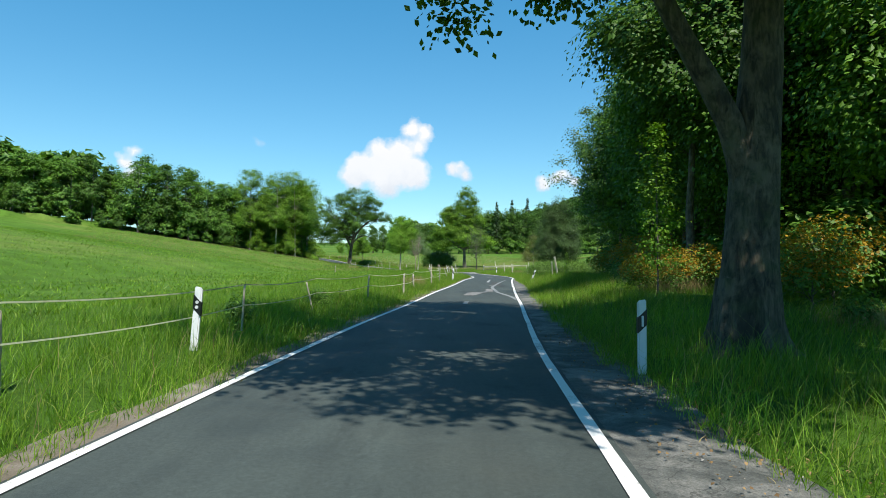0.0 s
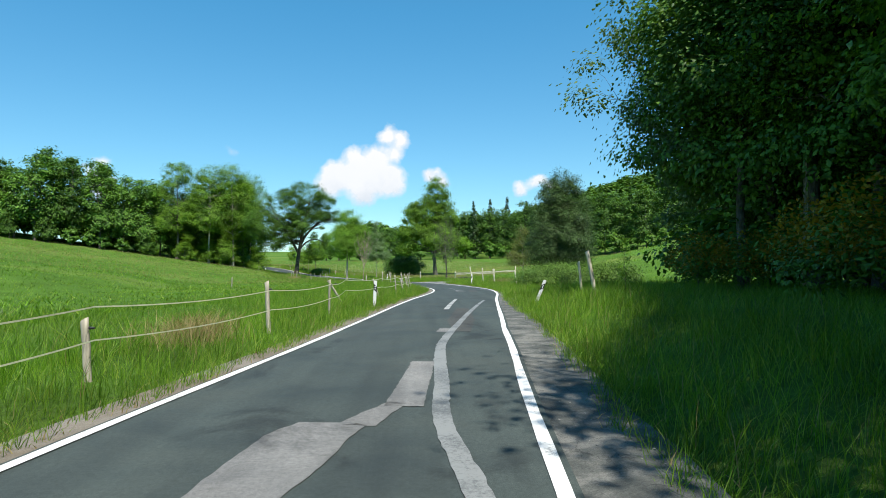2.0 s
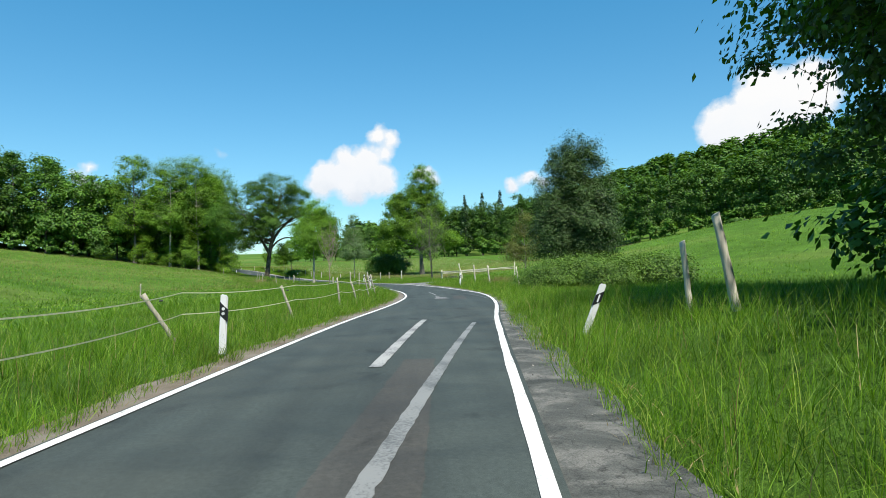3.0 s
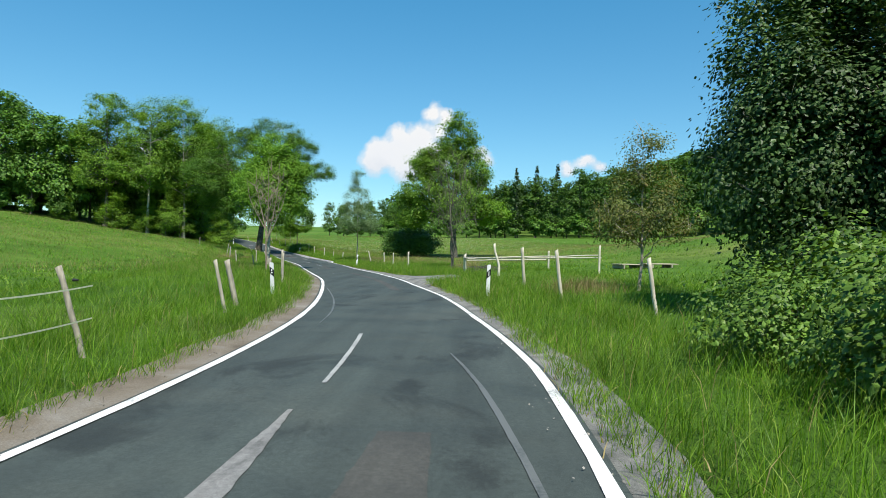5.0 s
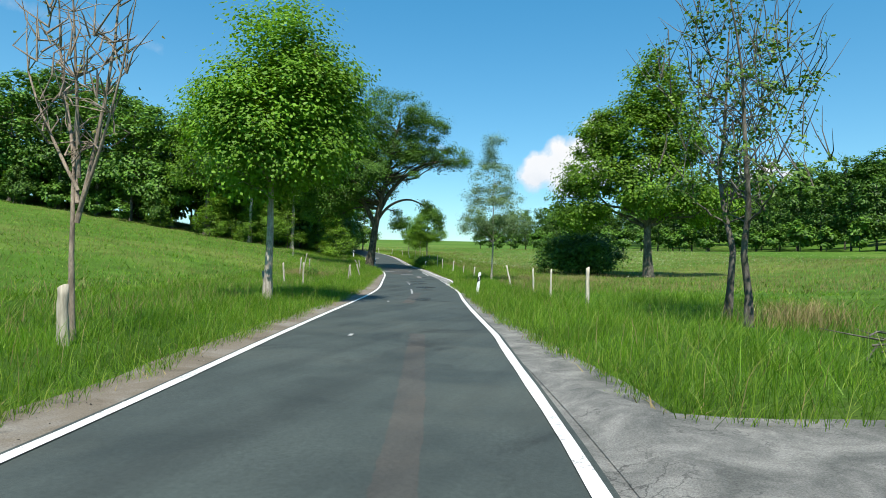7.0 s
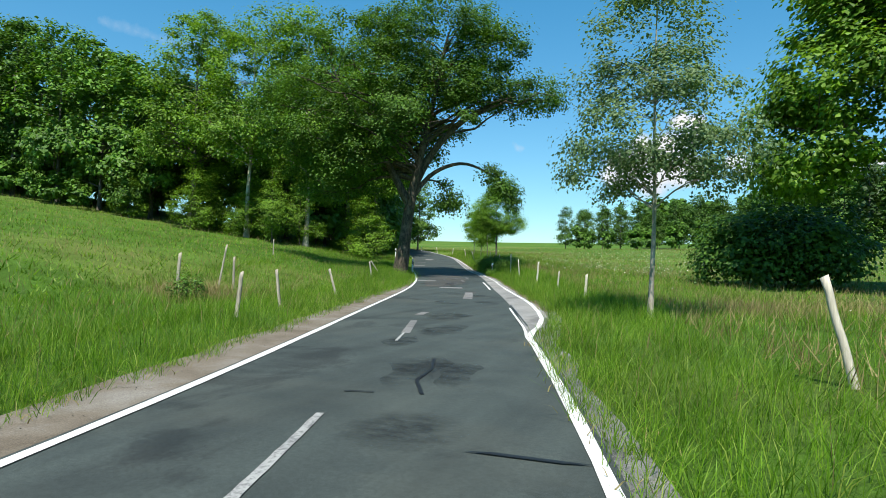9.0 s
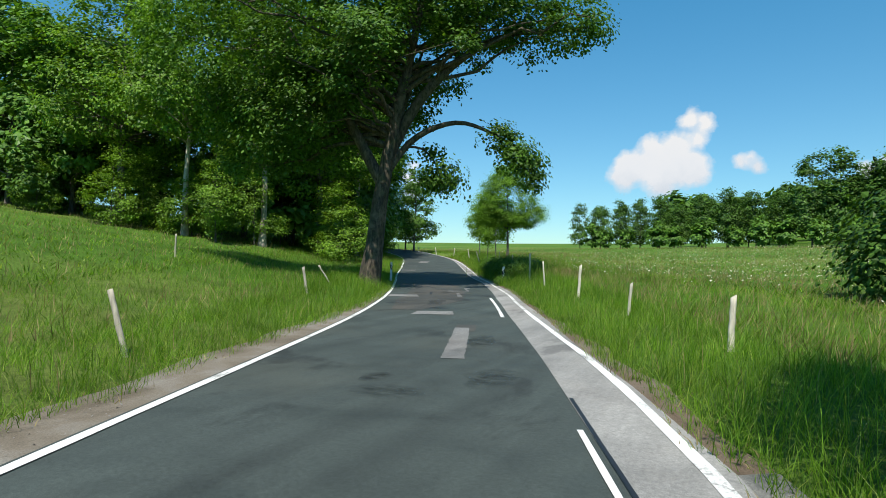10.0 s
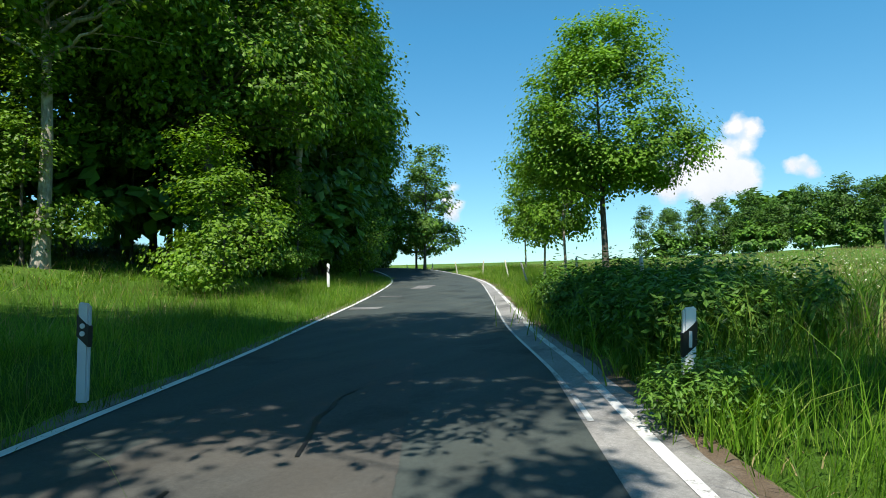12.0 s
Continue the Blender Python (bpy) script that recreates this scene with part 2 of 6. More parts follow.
M_BARK_PALE = bark_material("pale_bark", (0.22, 0.19, 0.15), (0.5, 0.45, 0.37), 7, 0.2)
M_BARK_RED = bark_material("reddish_bark", (0.15, 0.115, 0.085), (0.36, 0.29, 0.22), 8)
M_BIRCH = bark_material("birch_bark", (0.10, 0.09, 0.08), (0.7, 0.68, 0.62), 3)
M_POST_WHITE = plain_material("white_plastic", (0.78, 0.79, 0.8), 0.4, 0.06, 8, (1, 1, 0.4), 0.05)
M_POST_BLACK = plain_material("black_plastic", (0.012, 0.012, 0.014), 0.4, 0.1, 8, (1, 1, 1), 0.05)
M_REFLECTOR = plain_material("reflector", (0.7, 0.72, 0.74), 0.15, 0.05, 60)
M_WOOD = plain_material("weathered_wood", (0.40, 0.36, 0.28), 0.85, 0.4, 22, (1, 1, 0.12), 0.7)
M_TAPE = plain_material("fence_tape", (0.86, 0.86, 0.60), 0.6, 0.15, 10)
M_PLANK = plain_material("sawn_planks", (0.5, 0.44, 0.32), 0.8, 0.25, 14, (0.1, 1, 1), 0.3)
M_INSULATOR = plain_material("insulator", (0.02, 0.02, 0.02), 0.4, 0.1)
M_STONE = plain_material("pebble", (0.3, 0.28, 0.25), 0.9, 0.3, 25)
M_WOOD_PALE = plain_material("pale_wood", (0.60, 0.55, 0.44), 0.85, 0.35, 22, (1, 1, 0.12), 0.7)
M_LEAF_LIGHT_DULL = leaf_material("bramble_leaves", (0.050, 0.110, 0.014), (0.155, 0.285, 0.036), (0.190, 0.30, 0.05), 0.24)
M_STALK = plain_material("green_stalk", (0.10, 0.16, 0.04), 0.7, 0.2)
# Lighter, yellower copy of the plain leaves: sunlight put into the colour.
M_LEAF_SUNNY = leaf_material("sunlit_leaves", (0.072, 0.160, 0.013), (0.225, 0.400, 0.036), None, 0.42)
# Oak leaves again, lightened as if the sun shone through the crown.
M_LEAF_OAK_SUN = leaf_material("sunlit_oak_leaves", (0.038, 0.100, 0.014), (0.130, 0.262, 0.032), None, 0.40)
# Understorey copy, brightened the same way to look sunlit.
M_LEAF_UNDER = leaf_material("sunlit_understorey_leaves", (0.070, 0.155, 0.010), (0.215, 0.38, 0.028), None, 0.40)
M_LEAF_WOODEND = leaf_material("wood_edge_leaves", (0.055, 0.100, 0.034), (0.180, 0.270, 0.095), None, 0.3, 0.36)
M_LITTER = leaf_material("dead_leaves", (0.14, 0.08, 0.035), (0.32, 0.21, 0.10), None, 0.15, 0.8)

# ---- the lie of the land ----
LEFT_EDGE = [(-6.20, -60.00), (-4.60, -30.00), (-3.40, -6.00), (-2.77, 2.99), (-2.41, 8.98), (-1.86, 16.00), (-0.92, 24.31), (-0.24, 31.02), (0.62,
             37.51), (1.23, 43.50), (1.67, 48.49), (2.38, 55.49), (3.14, 61.00), (3.61, 66.00), (3.86, 70.50), (3.82, 74.00), (3.52, 78.50), (2.86,
             83.20), (1.59, 89.40), (0.11, 95.48), (-1.61, 100.77), (-4.40, 109.50), (-7.78, 120.21), (-10.31, 126.90), (-12.98, 133.61), (-15.30,
             139.50), (-17.74, 145.53), (-20.53, 151.64), (-22.56, 155.62), (-24.08, 158.41), (-26.13, 162.24), (-28.31, 166.05), (-31.00, 171.40),
             (-34.20, 177.60), (-38.00, 184.50), (-42.50, 190.50), (-49.00, 197.00), (-58.00, 203.00), (-70.00, 208.00), (-88.00, 212.00)]
ROAD_Z = [(-60, 0.2), (0, 0.11), (13, 0.04), (20, 0.02), (32, 0.1), (40, 0.15), (60, 0.13), (72, 0.06), (80, 0.04), (93, 0.1),
          (105, 0.06), (115, 0.0), (125, 0.06), (137, 0.16), (143, 0.22), (149, 0.35), (155, 0.52), (165, 0.85), (175, 1.5),
          (185, 2.3), (191, 2.9), (197, 3.6), (203, 4.2), (212, 5.0)]
ROAD_W = 4.1


def spline(points, step=1.0):
    """A smooth curve through points, sampled about every step metres."""
    p = np.array(points, float)
    p = np.vstack([2 * p[0] - p[1], p, 2 * p[-1] - p[-2]])
    out = []
    for a, b, c, d in zip(p[:-3], p[1:-2], p[2:-1], p[3:]):
        n = max(2, int(np.linalg.norm(c[:2] - b[:2]) / step))
        u = np.arange(n)[:, None] / n
        out.append(0.5 * (2 * b + (c - a) * u + (2 * a - 5 * b + 4 * c - d) * u ** 2 + (3 * b - a - 3 * c + d) * u ** 3))
    out.append(p[-2][None])
    return np.vstack(out)


def smooth(u):
    u = np.clip(u, 0, 1)
    return u * u * (3 - 2 * u)


def relaxed(c, n=6):
    for _ in range(n):
        c[1:-1] = c[1:-1] * 0.5 + (c[:-2] + c[2:]) * 0.25
    return c


EDGE = relaxed(spline(LEFT_EDGE))
_t = np.gradient(EDGE, axis=0)
_t /= np.linalg.norm(_t, axis=1)[:, None]
SIDE = np.stack([_t[:, 1], -_t[:, 0]], 1)          # to the right of travel
MID = EDGE + SIDE * ROAD_W / 2
_zy = np.array(ROAD_Z, float)
MID_Z = np.interp(EDGE[:, 1], _zy[:, 0], _zy[:, 1])
MID_Z = relaxed(MID_Z.copy(), 8)


def road_frame(x, y):
    """For arrays of places: metres to the right of the road's middle line, the height of the road there, and the nearest sample."""
    x, y = np.atleast_1d(x).astype(float), np.atleast_1d(y).astype(float)
    d, z, k = np.empty(len(x)), np.empty(len(x)), np.empty(len(x), int)
    for a in range(0, len(x), 4000):
        sl = slice(a, a + 4000)
        q = (x[sl, None] - MID[None, :, 0]) ** 2 + (y[sl, None] - MID[None, :, 1]) ** 2
        i = q.argmin(1)
        v = np.stack([x[sl], y[sl]], 1) - MID[i]
        side = (v * SIDE[i]).sum(1)
        d[sl] = np.where(np.abs(side) > 1e-6, np.sign(side), 1) * np.sqrt(q[np.arange(len(i)), i])
        along = v[:, 0] * _t[i, 0] + v[:, 1] * _t[i, 1]
        grade = np.gradient(MID_Z)[i]
        z[sl] = MID_Z[i] + grade * np.clip(along, -1, 1)
        k[sl] = i
    return d, z, k


def land(x, y):
    """Height of the ground, without the road bed."""
    x, y = np.atleast_1d(x).astype(float), np.atleast_1d(y).astype(float)
    d, z, k = road_frame(x, y)
    a = np.abs(d)
    z = np.minimum(z, 2.5 + 0.5 * (z - 2.5)) * (1 - 0.5 * smooth((a - 30) / 80))
    # the meadow climbs to the left, earlier beyond the bend
    d0 = 22 - 18 * smooth((y - 85) / 65)
    left = (0.10 + 0.3 * smooth((y - 135) / 20)) * smooth((a - 2.4) / 2.5) + 0.138 * np.maximum(a - d0, 0) * smooth((a - d0) / 9)
    left = np.where(left > 12, 12 + (left - 12) * 0.5, left)
    bank = 0.55 * smooth((y - 8) / 12) * (1 - smooth((y - 52) / 12)) + 0.12 + 0.35 * smooth((y - 140) / 20)
    right = bank * smooth((a - 3.2) / 3.0) + 0.05 * np.maximum(a - 14, 0) * smooth((a - 14) / 30) + 0.09 * np.maximum(x - 50, 0) * smooth((x - 50) / 30) + 5.5 * np.exp(-((x - 62) / 31) ** 2 - ((y - 120) / 34) ** 2)
    right = np.where(right > 18, 18 + (right - 18) * 0.6, right)
    lump = 0.06 * np.sin(x * 0.9 + 0.6 * np.sin(y * 0.5)) * np.sin(y * 0.7 + x * 0.2) * smooth((a - 4) / 4)
    return z + np.where(d < 0, left, right) + lump

# ---- mesh helpers ----


def mesh_of(name, verts, faces, mat, smooth_faces=False):
    me = bpy.data.meshes.new(name)
    verts, faces = np.asarray(verts, np.float32), np.asarray(faces, np.int32)
    k = faces.shape[1]
    me.vertices.add(len(verts))
    me.vertices.foreach_set("co", verts.ravel())
    me.loops.add(faces.size)
    me.loops.foreach_set("vertex_index", faces.ravel())
    me.polygons.add(len(faces))
    me.polygons.foreach_set("loop_start", np.arange(0, faces.size, k, dtype=np.int32))
    me.polygons.foreach_set("use_smooth", np.full(len(faces), smooth_faces))
    me.update(calc_edges=True)
    me.validate()
    me.materials.append(mat)
    return me


def thing(name, data=None, at=(0, 0, 0), label="", category="", group="", kind=""):
    ob = new(name, data)
    ob.location = at
    return tagged(ob, label, category, group, kind)


def part(name, data, parent, label="", at=None):
    ob = new(name, data)
    ob.parent = parent
    if at is not None:
        ob.location = at
    return tagged(ob, label)


def strip(name, left, right, mat, across=1, lift=0.0):
    """A band between two lines of points (n x 3)."""
    left, right = np.asarray(left, float), np.asarray(right, float)
    n, w = len(left), across + 1
    u = np.linspace(0, 1, w)[None, :, None]
    v = left[:, None] * (1 - u) + right[:, None] * u
    v[:, :, 2] += lift
    i = np.arange(n - 1)[:, None] * w + np.arange(across)[None]
    f = np.stack([i, i + 1, i + 1 + w, i + w], -1).reshape(-1, 4)
    return mesh_of(name, v.reshape(-1, 3), f, mat, True)


def tube_arrays(points, radii, sides=7, base=0):
    p, r = np.asarray(points, float), np.asarray(radii, float)
    t = np.gradient(p, axis=0)
    t /= np.linalg.norm(t, axis=1)[:, None] + 1e-9
    ref = np.where(np.abs(t[:, 2:3]) > 0.9, np.array([[1.0, 0, 0]]), np.array([[0, 0, 1.0]]))
    a = np.cross(t, ref)
    a /= np.linalg.norm(a, axis=1)[:, None] + 1e-9
    b = np.cross(t, a)
    for i in range(1, len(p)):                      # keep the rings from twisting
        q = a[i - 1] - t[i] * (a[i - 1] @ t[i])
        q /= np.linalg.norm(q) + 1e-9
        a[i], b[i] = q, np.cross(t[i], q)
    g = np.linspace(0, 2 * np.pi, sides, endpoint=False)
    v = p[:, None] + r[:, None, None] * (a[:, None] * np.cos(g)[None, :, None] + b[:, None] * np.sin(g)[None, :, None])
    i = np.arange(len(p) - 1)[:, None] * sides
    j = np.arange(sides)[None]
    k = (j + 1) % sides
    f = np.stack([i + j, i + k, i + k + sides, i + j + sides], -1).reshape(-1, 4) + base
    return v.reshape(-1, 3), f


def joined_tubes(name, tubes, mat):
    vs, fs, n = [], [], 0
    for pts, radii, sides in tubes:
        v, f = tube_arrays(pts, radii, sides, n)
        vs.append(v), fs.append(f)
        n += len(v)
    return mesh_of(name, np.vstack(vs), np.vstack(fs), mat, True)


def bm_mesh(name, bm, mat, soft=False):
    me = bpy.data.meshes.new(name)
    for f in bm.faces:
        f.smooth = soft
    bm.to_mesh(me)
    bm.free()
    me.materials.append(mat)
    return me


def box_bm(sx, sy, sz, bevel=0.0, z0=0.0):
    bm = bmesh.new()
    bmesh.ops.create_cube(bm, size=1.0)
    for v in bm.verts:
        v.co = Vector((v.co.x * sx, v.co.y * sy, (v.co.z + 0.5) * sz + z0))
    if bevel:
        bmesh.ops.bevel(bm, geom=bm.edges[:], offset=bevel, segments=2, affect="EDGES")
    return bm


def unit(v):
    return v / (np.linalg.norm(v, axis=-1, keepdims=True) + 1e-9)


def leaf_quads(centres, size, r, up=0.35, long=1.5, facing=None):
    """A small pointed blade at each centre, turned at random and leaning to the light."""
    n = len(centres)
    nrm = r.normal(size=(n, 3))
    nrm[:, 2] = np.abs(nrm[:, 2]) + up
    if facing is not None:                            # leaves lie like shingles on their clump
        nrm = unit(nrm) * 0.75 + facing
    nrm = unit(nrm)
    t = unit(np.cross(nrm, r.normal(size=(n, 3))))
    b = np.cross(nrm, t)
    s = (size * r.uniform(0.65, 1.35, n))[:, None]
    c = centres
    v = np.stack([c - t * s * long / 2, c + b * s / 2 - t * s * 0.1 - nrm * s * 0.12, c + t * s * long / 2, c - b * s / 2 - t * s * 0.1 - nrm * s * 0.12], 1)
    return v.reshape(-1, 3), np.arange(4 * n).reshape(n, 4)


def blob_points(blobs, n, r, hollow=0.55):
    """Places inside a set of ellipsoids (x, y, z, rx, ry, rz), thicker towards their skins."""
    b = np.array(blobs, float)
    vol = np.prod(b[:, 3:], 1) ** 0.6 + 0.12
    k = r.choice(len(b), n, p=vol / vol.sum())
    d = unit(r.normal(size=(n, 3)))
    rad = (hollow + (1 - hollow) * r.uniform(0, 1, n) ** 0.6)[:, None]
    return b[k, :3] + d * rad * b[k, 3:], k


class Grown:
    """Meshes of a grown plant, and a way to set copies of it on the ground."""

    def __init__(self, wood, crown, height):
        self.wood, self.crown, self.height = wood, crown, height

    def plant(self, name, x, y, turn=0.0, scale=1.0, label="", category="tree", group="", sink=0.0, squash=1.0):
        z = float(land(x, y)[0]) - sink
        e = thing(name, None, (x, y, z), label, category, group)
        e.rotation_euler = (0, 0, radians(turn))
        e.scale = (scale, scale, scale * squash)
        part("trunk", self.wood, e)
        part("crown", self.crown, e)
        return e


class Tree(Grown):
    """Meshes of a tree: a tapered trunk with limbs that reach clumps of leaves within blobs."""

    def __init__(self, seed, height, girth, blobs, clumps, leaves, leaf, spread, bark, leafmat, fork=0.35, lean=(0, 0), limb=0.5, wiggle=0.25,
                 droop=0.0, blade_long=1.5, flat=0.6, hollow=0.5, trunk_top=0.85, bare=0, sides=10, root=1.5, stems=(), twig=1.0):
        r = np.random.default_rng(seed)
        self.height = height
        tp = np.linspace(0, 1, 9)
        wob = np.cumsum(r.normal(size=(9, 2)) * wiggle * height / 60, axis=0)
        wob -= wob[0]
        trunk = np.stack([wob[:, 0] + lean[0] * tp ** 1.3, wob[:, 1] + lean[1] * tp ** 1.3, tp * height * trunk_top - 0.25], 1)
        rad = girth / 2 * (1 - 0.86 * tp ** 0.9)
        rad[0] *= root
        fine = np.array([np.interp(np.linspace(0, 1, 26), tp, trunk[:, i]) for i in range(3)]).T
        fr = np.interp(np.linspace(0, 1, 26), tp, rad)
        fr[1] = girth / 2 * (1 + (root - 1) * 0.35)
        tubes = [(fine, fr, sides)]
        for pts, r0, r1 in stems:                       # heavy limbs given by hand
            q = spline(pts, 0.4)
            tubes.append((q, np.linspace(r0, r1, len(q)), 10))
        centres, kk = blob_points(blobs, clumps, r, hollow)
        # main limbs, one toward each blob and some more
        b = np.array(blobs, float)
        limbs = []
        thick = np.prod(b[:, 3:], 1) > 1.2 if stems else np.ones(len(b), bool)
        aims = [bb[:3] + unit(r.normal(size=3)) * bb[3:] * 0.35 for bb in b[thick]] + [c for c, k in zip(centres[: max(3, clumps // 12)], kk) if thick[k]]
        for aim in aims:
            low = max(fork * height, min(aim[2] - 0.25 * np.hypot(aim[0], aim[1]) - 0.6, height * trunk_top * 0.9))
            low = min(max(low, fork * height * r.uniform(0.85, 1.15)), height * trunk_top * 0.92)
            f = (low + 0.25) / (height * trunk_top)
            s = np.array([np.interp(f, tp, trunk[:, i]) for i in range(3)])
            w0 = np.interp(f, tp, rad)
            dist = np.linalg.norm(aim - s)
            u = np.linspace(0, 1, 8)[:, None]
            mid = (s + aim) / 2 + np.array([0, 0, 0.12 * dist]) + r.normal(size=3) * dist * 0.07
            pts = (1 - u) ** 2 * s + 2 * u * (1 - u) * mid + u ** 2 * aim
            pts[1:-1] += r.normal(size=(6, 3)) * dist * 0.02
            lr = min(w0 * limb, 0.02 + dist * 0.022) * (1 - 0.82 * u[:, 0])
            tubes.append((pts, lr, 6))
            limbs.append((pts, lr))
        for pts, r0, r1 in stems:
            q = spline(pts, 0.6)
            limbs.append((q[2:], np.linspace(r0, r1, len(q))[2:]))
        allp = np.vstack([p for p, _ in limbs])
        allr = np.concatenate([q for _, q in limbs])
        for c in centres:
            q = allp - c
            q[:, 2] *= 1.3
            i = (np.linalg.norm(q, axis=1) + (allp[:, 2] > c[2]) * 1.2).argmin()
            dist = np.linalg.norm(allp[i] - c)
            if dist < 0.15:
                continue
            m = (allp[i] + c) / 2 + np.array([0, 0, 0.1 * dist]) + r.normal(size=3) * 0.08 * dist
            w = min(allr[i] * 0.7, 0.01 + dist * 0.012)
            tubes.append((np.array([allp[i], m, c]), np.array([w, w * 0.6, w * 0.2]), 4))
        for _ in range(bare):                          # dead twigs standing out of the crown
            c = centres[r.integers(len(centres))]
            tip = c + np.array([r.normal() * 0.6, r.normal() * 0.6, r.uniform(0.6, 1.9)]) * twig
            tubes.append((np.array([c, (c + tip) / 2 + r.normal(size=3) * 0.08, tip]), np.array([0.018, 0.012, 0.004]), 3))
        self.wood = joined_tubes("trunk", tubes, bark)
        per = max(1, leaves // clumps)
        own = np.repeat(np.arange(clumps), per)
        sc = spread * r.uniform(0.65, 1.35, clumps)[own][:, None]
        sc *= np.clip(b[kk[own], 3:].min(1) / (1.3 * spread), 0.55, 1.0)[:, None]
        off = np.clip(r.normal(size=(len(own), 3)), -2.1, 2.1) * sc * np.array([1, 1, flat])
        off[:, 2] -= droop * np.linalg.norm(off[:, :2], axis=1)
        core = np.array([b[:, 0].mean(), b[:, 1].mean(), b[:, 2].mean() - 0.12 * height])
        face = unit(off) * 0.75 + unit(centres[own] - core) * 0.5 + np.array([0, 0, 0.25])
        v, f = leaf_quads(centres[own] + off, leaf, r, 0.35, blade_long, face)
        self.crown = mesh_of("crown", v, f, leafmat)

# ---- ground and road ----
def hill(x, y):
    """Wooded hills that close the valley."""
    d, z, k = road_frame(x, y)
    far = np.abs(d) - 95
    left = 0.105 * np.maximum(far, 0) * smooth(far / 60)
    return np.where(d > 0, 50 * smooth((np.asarray(x) + 20) / 300) * smooth((np.abs(d) - 200) / 250), left)


def tall(x, y):
    h = hill(x, y)
    return land(x, y) + np.where(h > 64, 64 + (h - 64) * 0.12, h)


def shoulder(y, side):
    """Width of the bare strip beyond the edge line."""
    y = np.asarray(y, float)
    if side < 0:
        w = np.interp(y, [-60, 0, 20, 40, 60, 72, 95, 110, 125, 140, 150, 170, 228], [0.25, 0.25, 0.3, 0.36, 0.48, 0.62, 0.62, 0.55, 0.78, 0.7, 0.25, 0.14, 0.15])
    else:
        w = np.interp(y, [-60, 0, 12, 25, 40, 55, 70, 92, 97, 106, 120, 125, 129, 131, 134, 140, 155, 228], [1.1, 1.1, 1.0, 0.85, 0.8, 0.55, 0.45, 0.5, 1.1, 0.5, 0.22, 0.13, 0.34, 0.36, 0.24, 0.3, 0.3, 0.25])
    return w + 0.06 * np.sin(y * 1.7 + side) + 0.05 * np.sin(y * 4.3 + 2 * side)


def widening(y):
    """How far the pale new lane edge lies beyond the old one."""
    return np.interp(y, [128.6, 129.6, 130.6, 132.5, 134.4, 137, 141, 150, 157, 162, 170, 180, 190, 200], [0, 0.2, 0.48, 0.85, 1.02, 1.05, 0.92, 0.9, 1.28, 1.48, 1.42, 1.3, 1.0, 0.8])


def along(offset, lift=0.0, a=0, b=None):
    """A line of points beside the middle of the road; offset in metres to the right."""
    o = np.broadcast_to(offset, (len(MID),))
    p = MID + SIDE * o[:, None]
    return np.column_stack([p, MID_Z + lift])[a:b]


MY = MID[:, 1]
HALF = ROAD_W / 2


def slack(y):
    """Small changes of the right edge along the way."""
    return np.interp(y, [-2, 0, 4, 10, 16, 22, 28, 30, 34, 40, 46, 52, 58, 62, 68, 74, 80, 86, 92, 98, 104, 110, 116, 122, 128, 134, 140, 146, 152, 158, 164, 170],
                     [-0.08, -0.09, -0.07, -0.02, 0.10, 0.07, 0.00, 0.00, -0.10, -0.21, -0.08, 0.03, 0.06, 0.10, 0.16, 0.18, -0.05, -0.03, -0.23, -0.10, 0.07, -0.00, -0.05, 0.03, 0.11, -0.07, 0.02, -0.18, -0.14, -0.26, -0.15, 0.01])


def spread_axis(lo, hi, step, far):
    a = list(np.arange(lo, hi + step, step))
    g = step
    while a[-1] < far:
        g *= 1.22
        a.append(a[-1] + g)
    g = step
    while a[0] > -far:
        g *= 1.22
        a.insert(0, a[0] - g)
    return np.array(a)


gx, gy = spread_axis(-75, 50, 0.9, 1600), spread_axis(-15, 215, 0.9, 1700)
GX, GY = np.meshgrid(gx, gy)
fx, fy = GX.ravel(), GY.ravel()
gd, gz, gk = road_frame(fx, fy)
h = tall(fx, fy)
out_l = -HALF - shoulder(fy, -1)
out_r = HALF + widening(fy) + shoulder(fy, 1)
near = (gd > out_l - 0.5) & (gd < out_r + 0.5) & (np.abs(gd) < 7)
h = np.where(near, np.minimum(h, gz - 0.12), h)
i = (np.arange(len(gy) - 1)[:, None] * len(gx) + np.arange(len(gx) - 1)[None]).ravel()
ground = thing("ground", mesh_of("ground", np.column_stack([fx, fy, h]), np.stack([i, i + 1, i + 1 + len(gx), i + len(gx)], 1), M_MEADOW, True),
               label="rolling green meadow ground of a shallow valley", kind="structure")

road = thing("road", strip("road", along(-HALF - 0.12), along(HALF + 0.12 + slack(MY) + 0.4 * smooth((MY - 128.5) / 3) + 0.65 * smooth((MY - 152) / 10)), M_ASPHALT, 10), label="narrow grey asphalt country road winding ahead", kind="structure")


def verge_strip(side, mat, lo=0, hi=None):
    w = shoulder(MY, side)
    if side < 0:
        a, b = along(-HALF - 0.10, -0.012), along(-HALF - 0.10 - w - 0.12, -0.03)
        left, right = b, a
        outer = b
    else:
        o = HALF + widening(MY) + slack(MY) + 0.08
        a, b = along(o, -0.012), along(o + w + 0.12, -0.03)
        left, right = a, b
        outer = b
    outer[:, 2] = np.minimum(land(outer[:, 0], outer[:, 1]), outer[:, 2] + 0.06)
    return strip("verge", left[lo:hi], right[lo:hi], mat, 4)


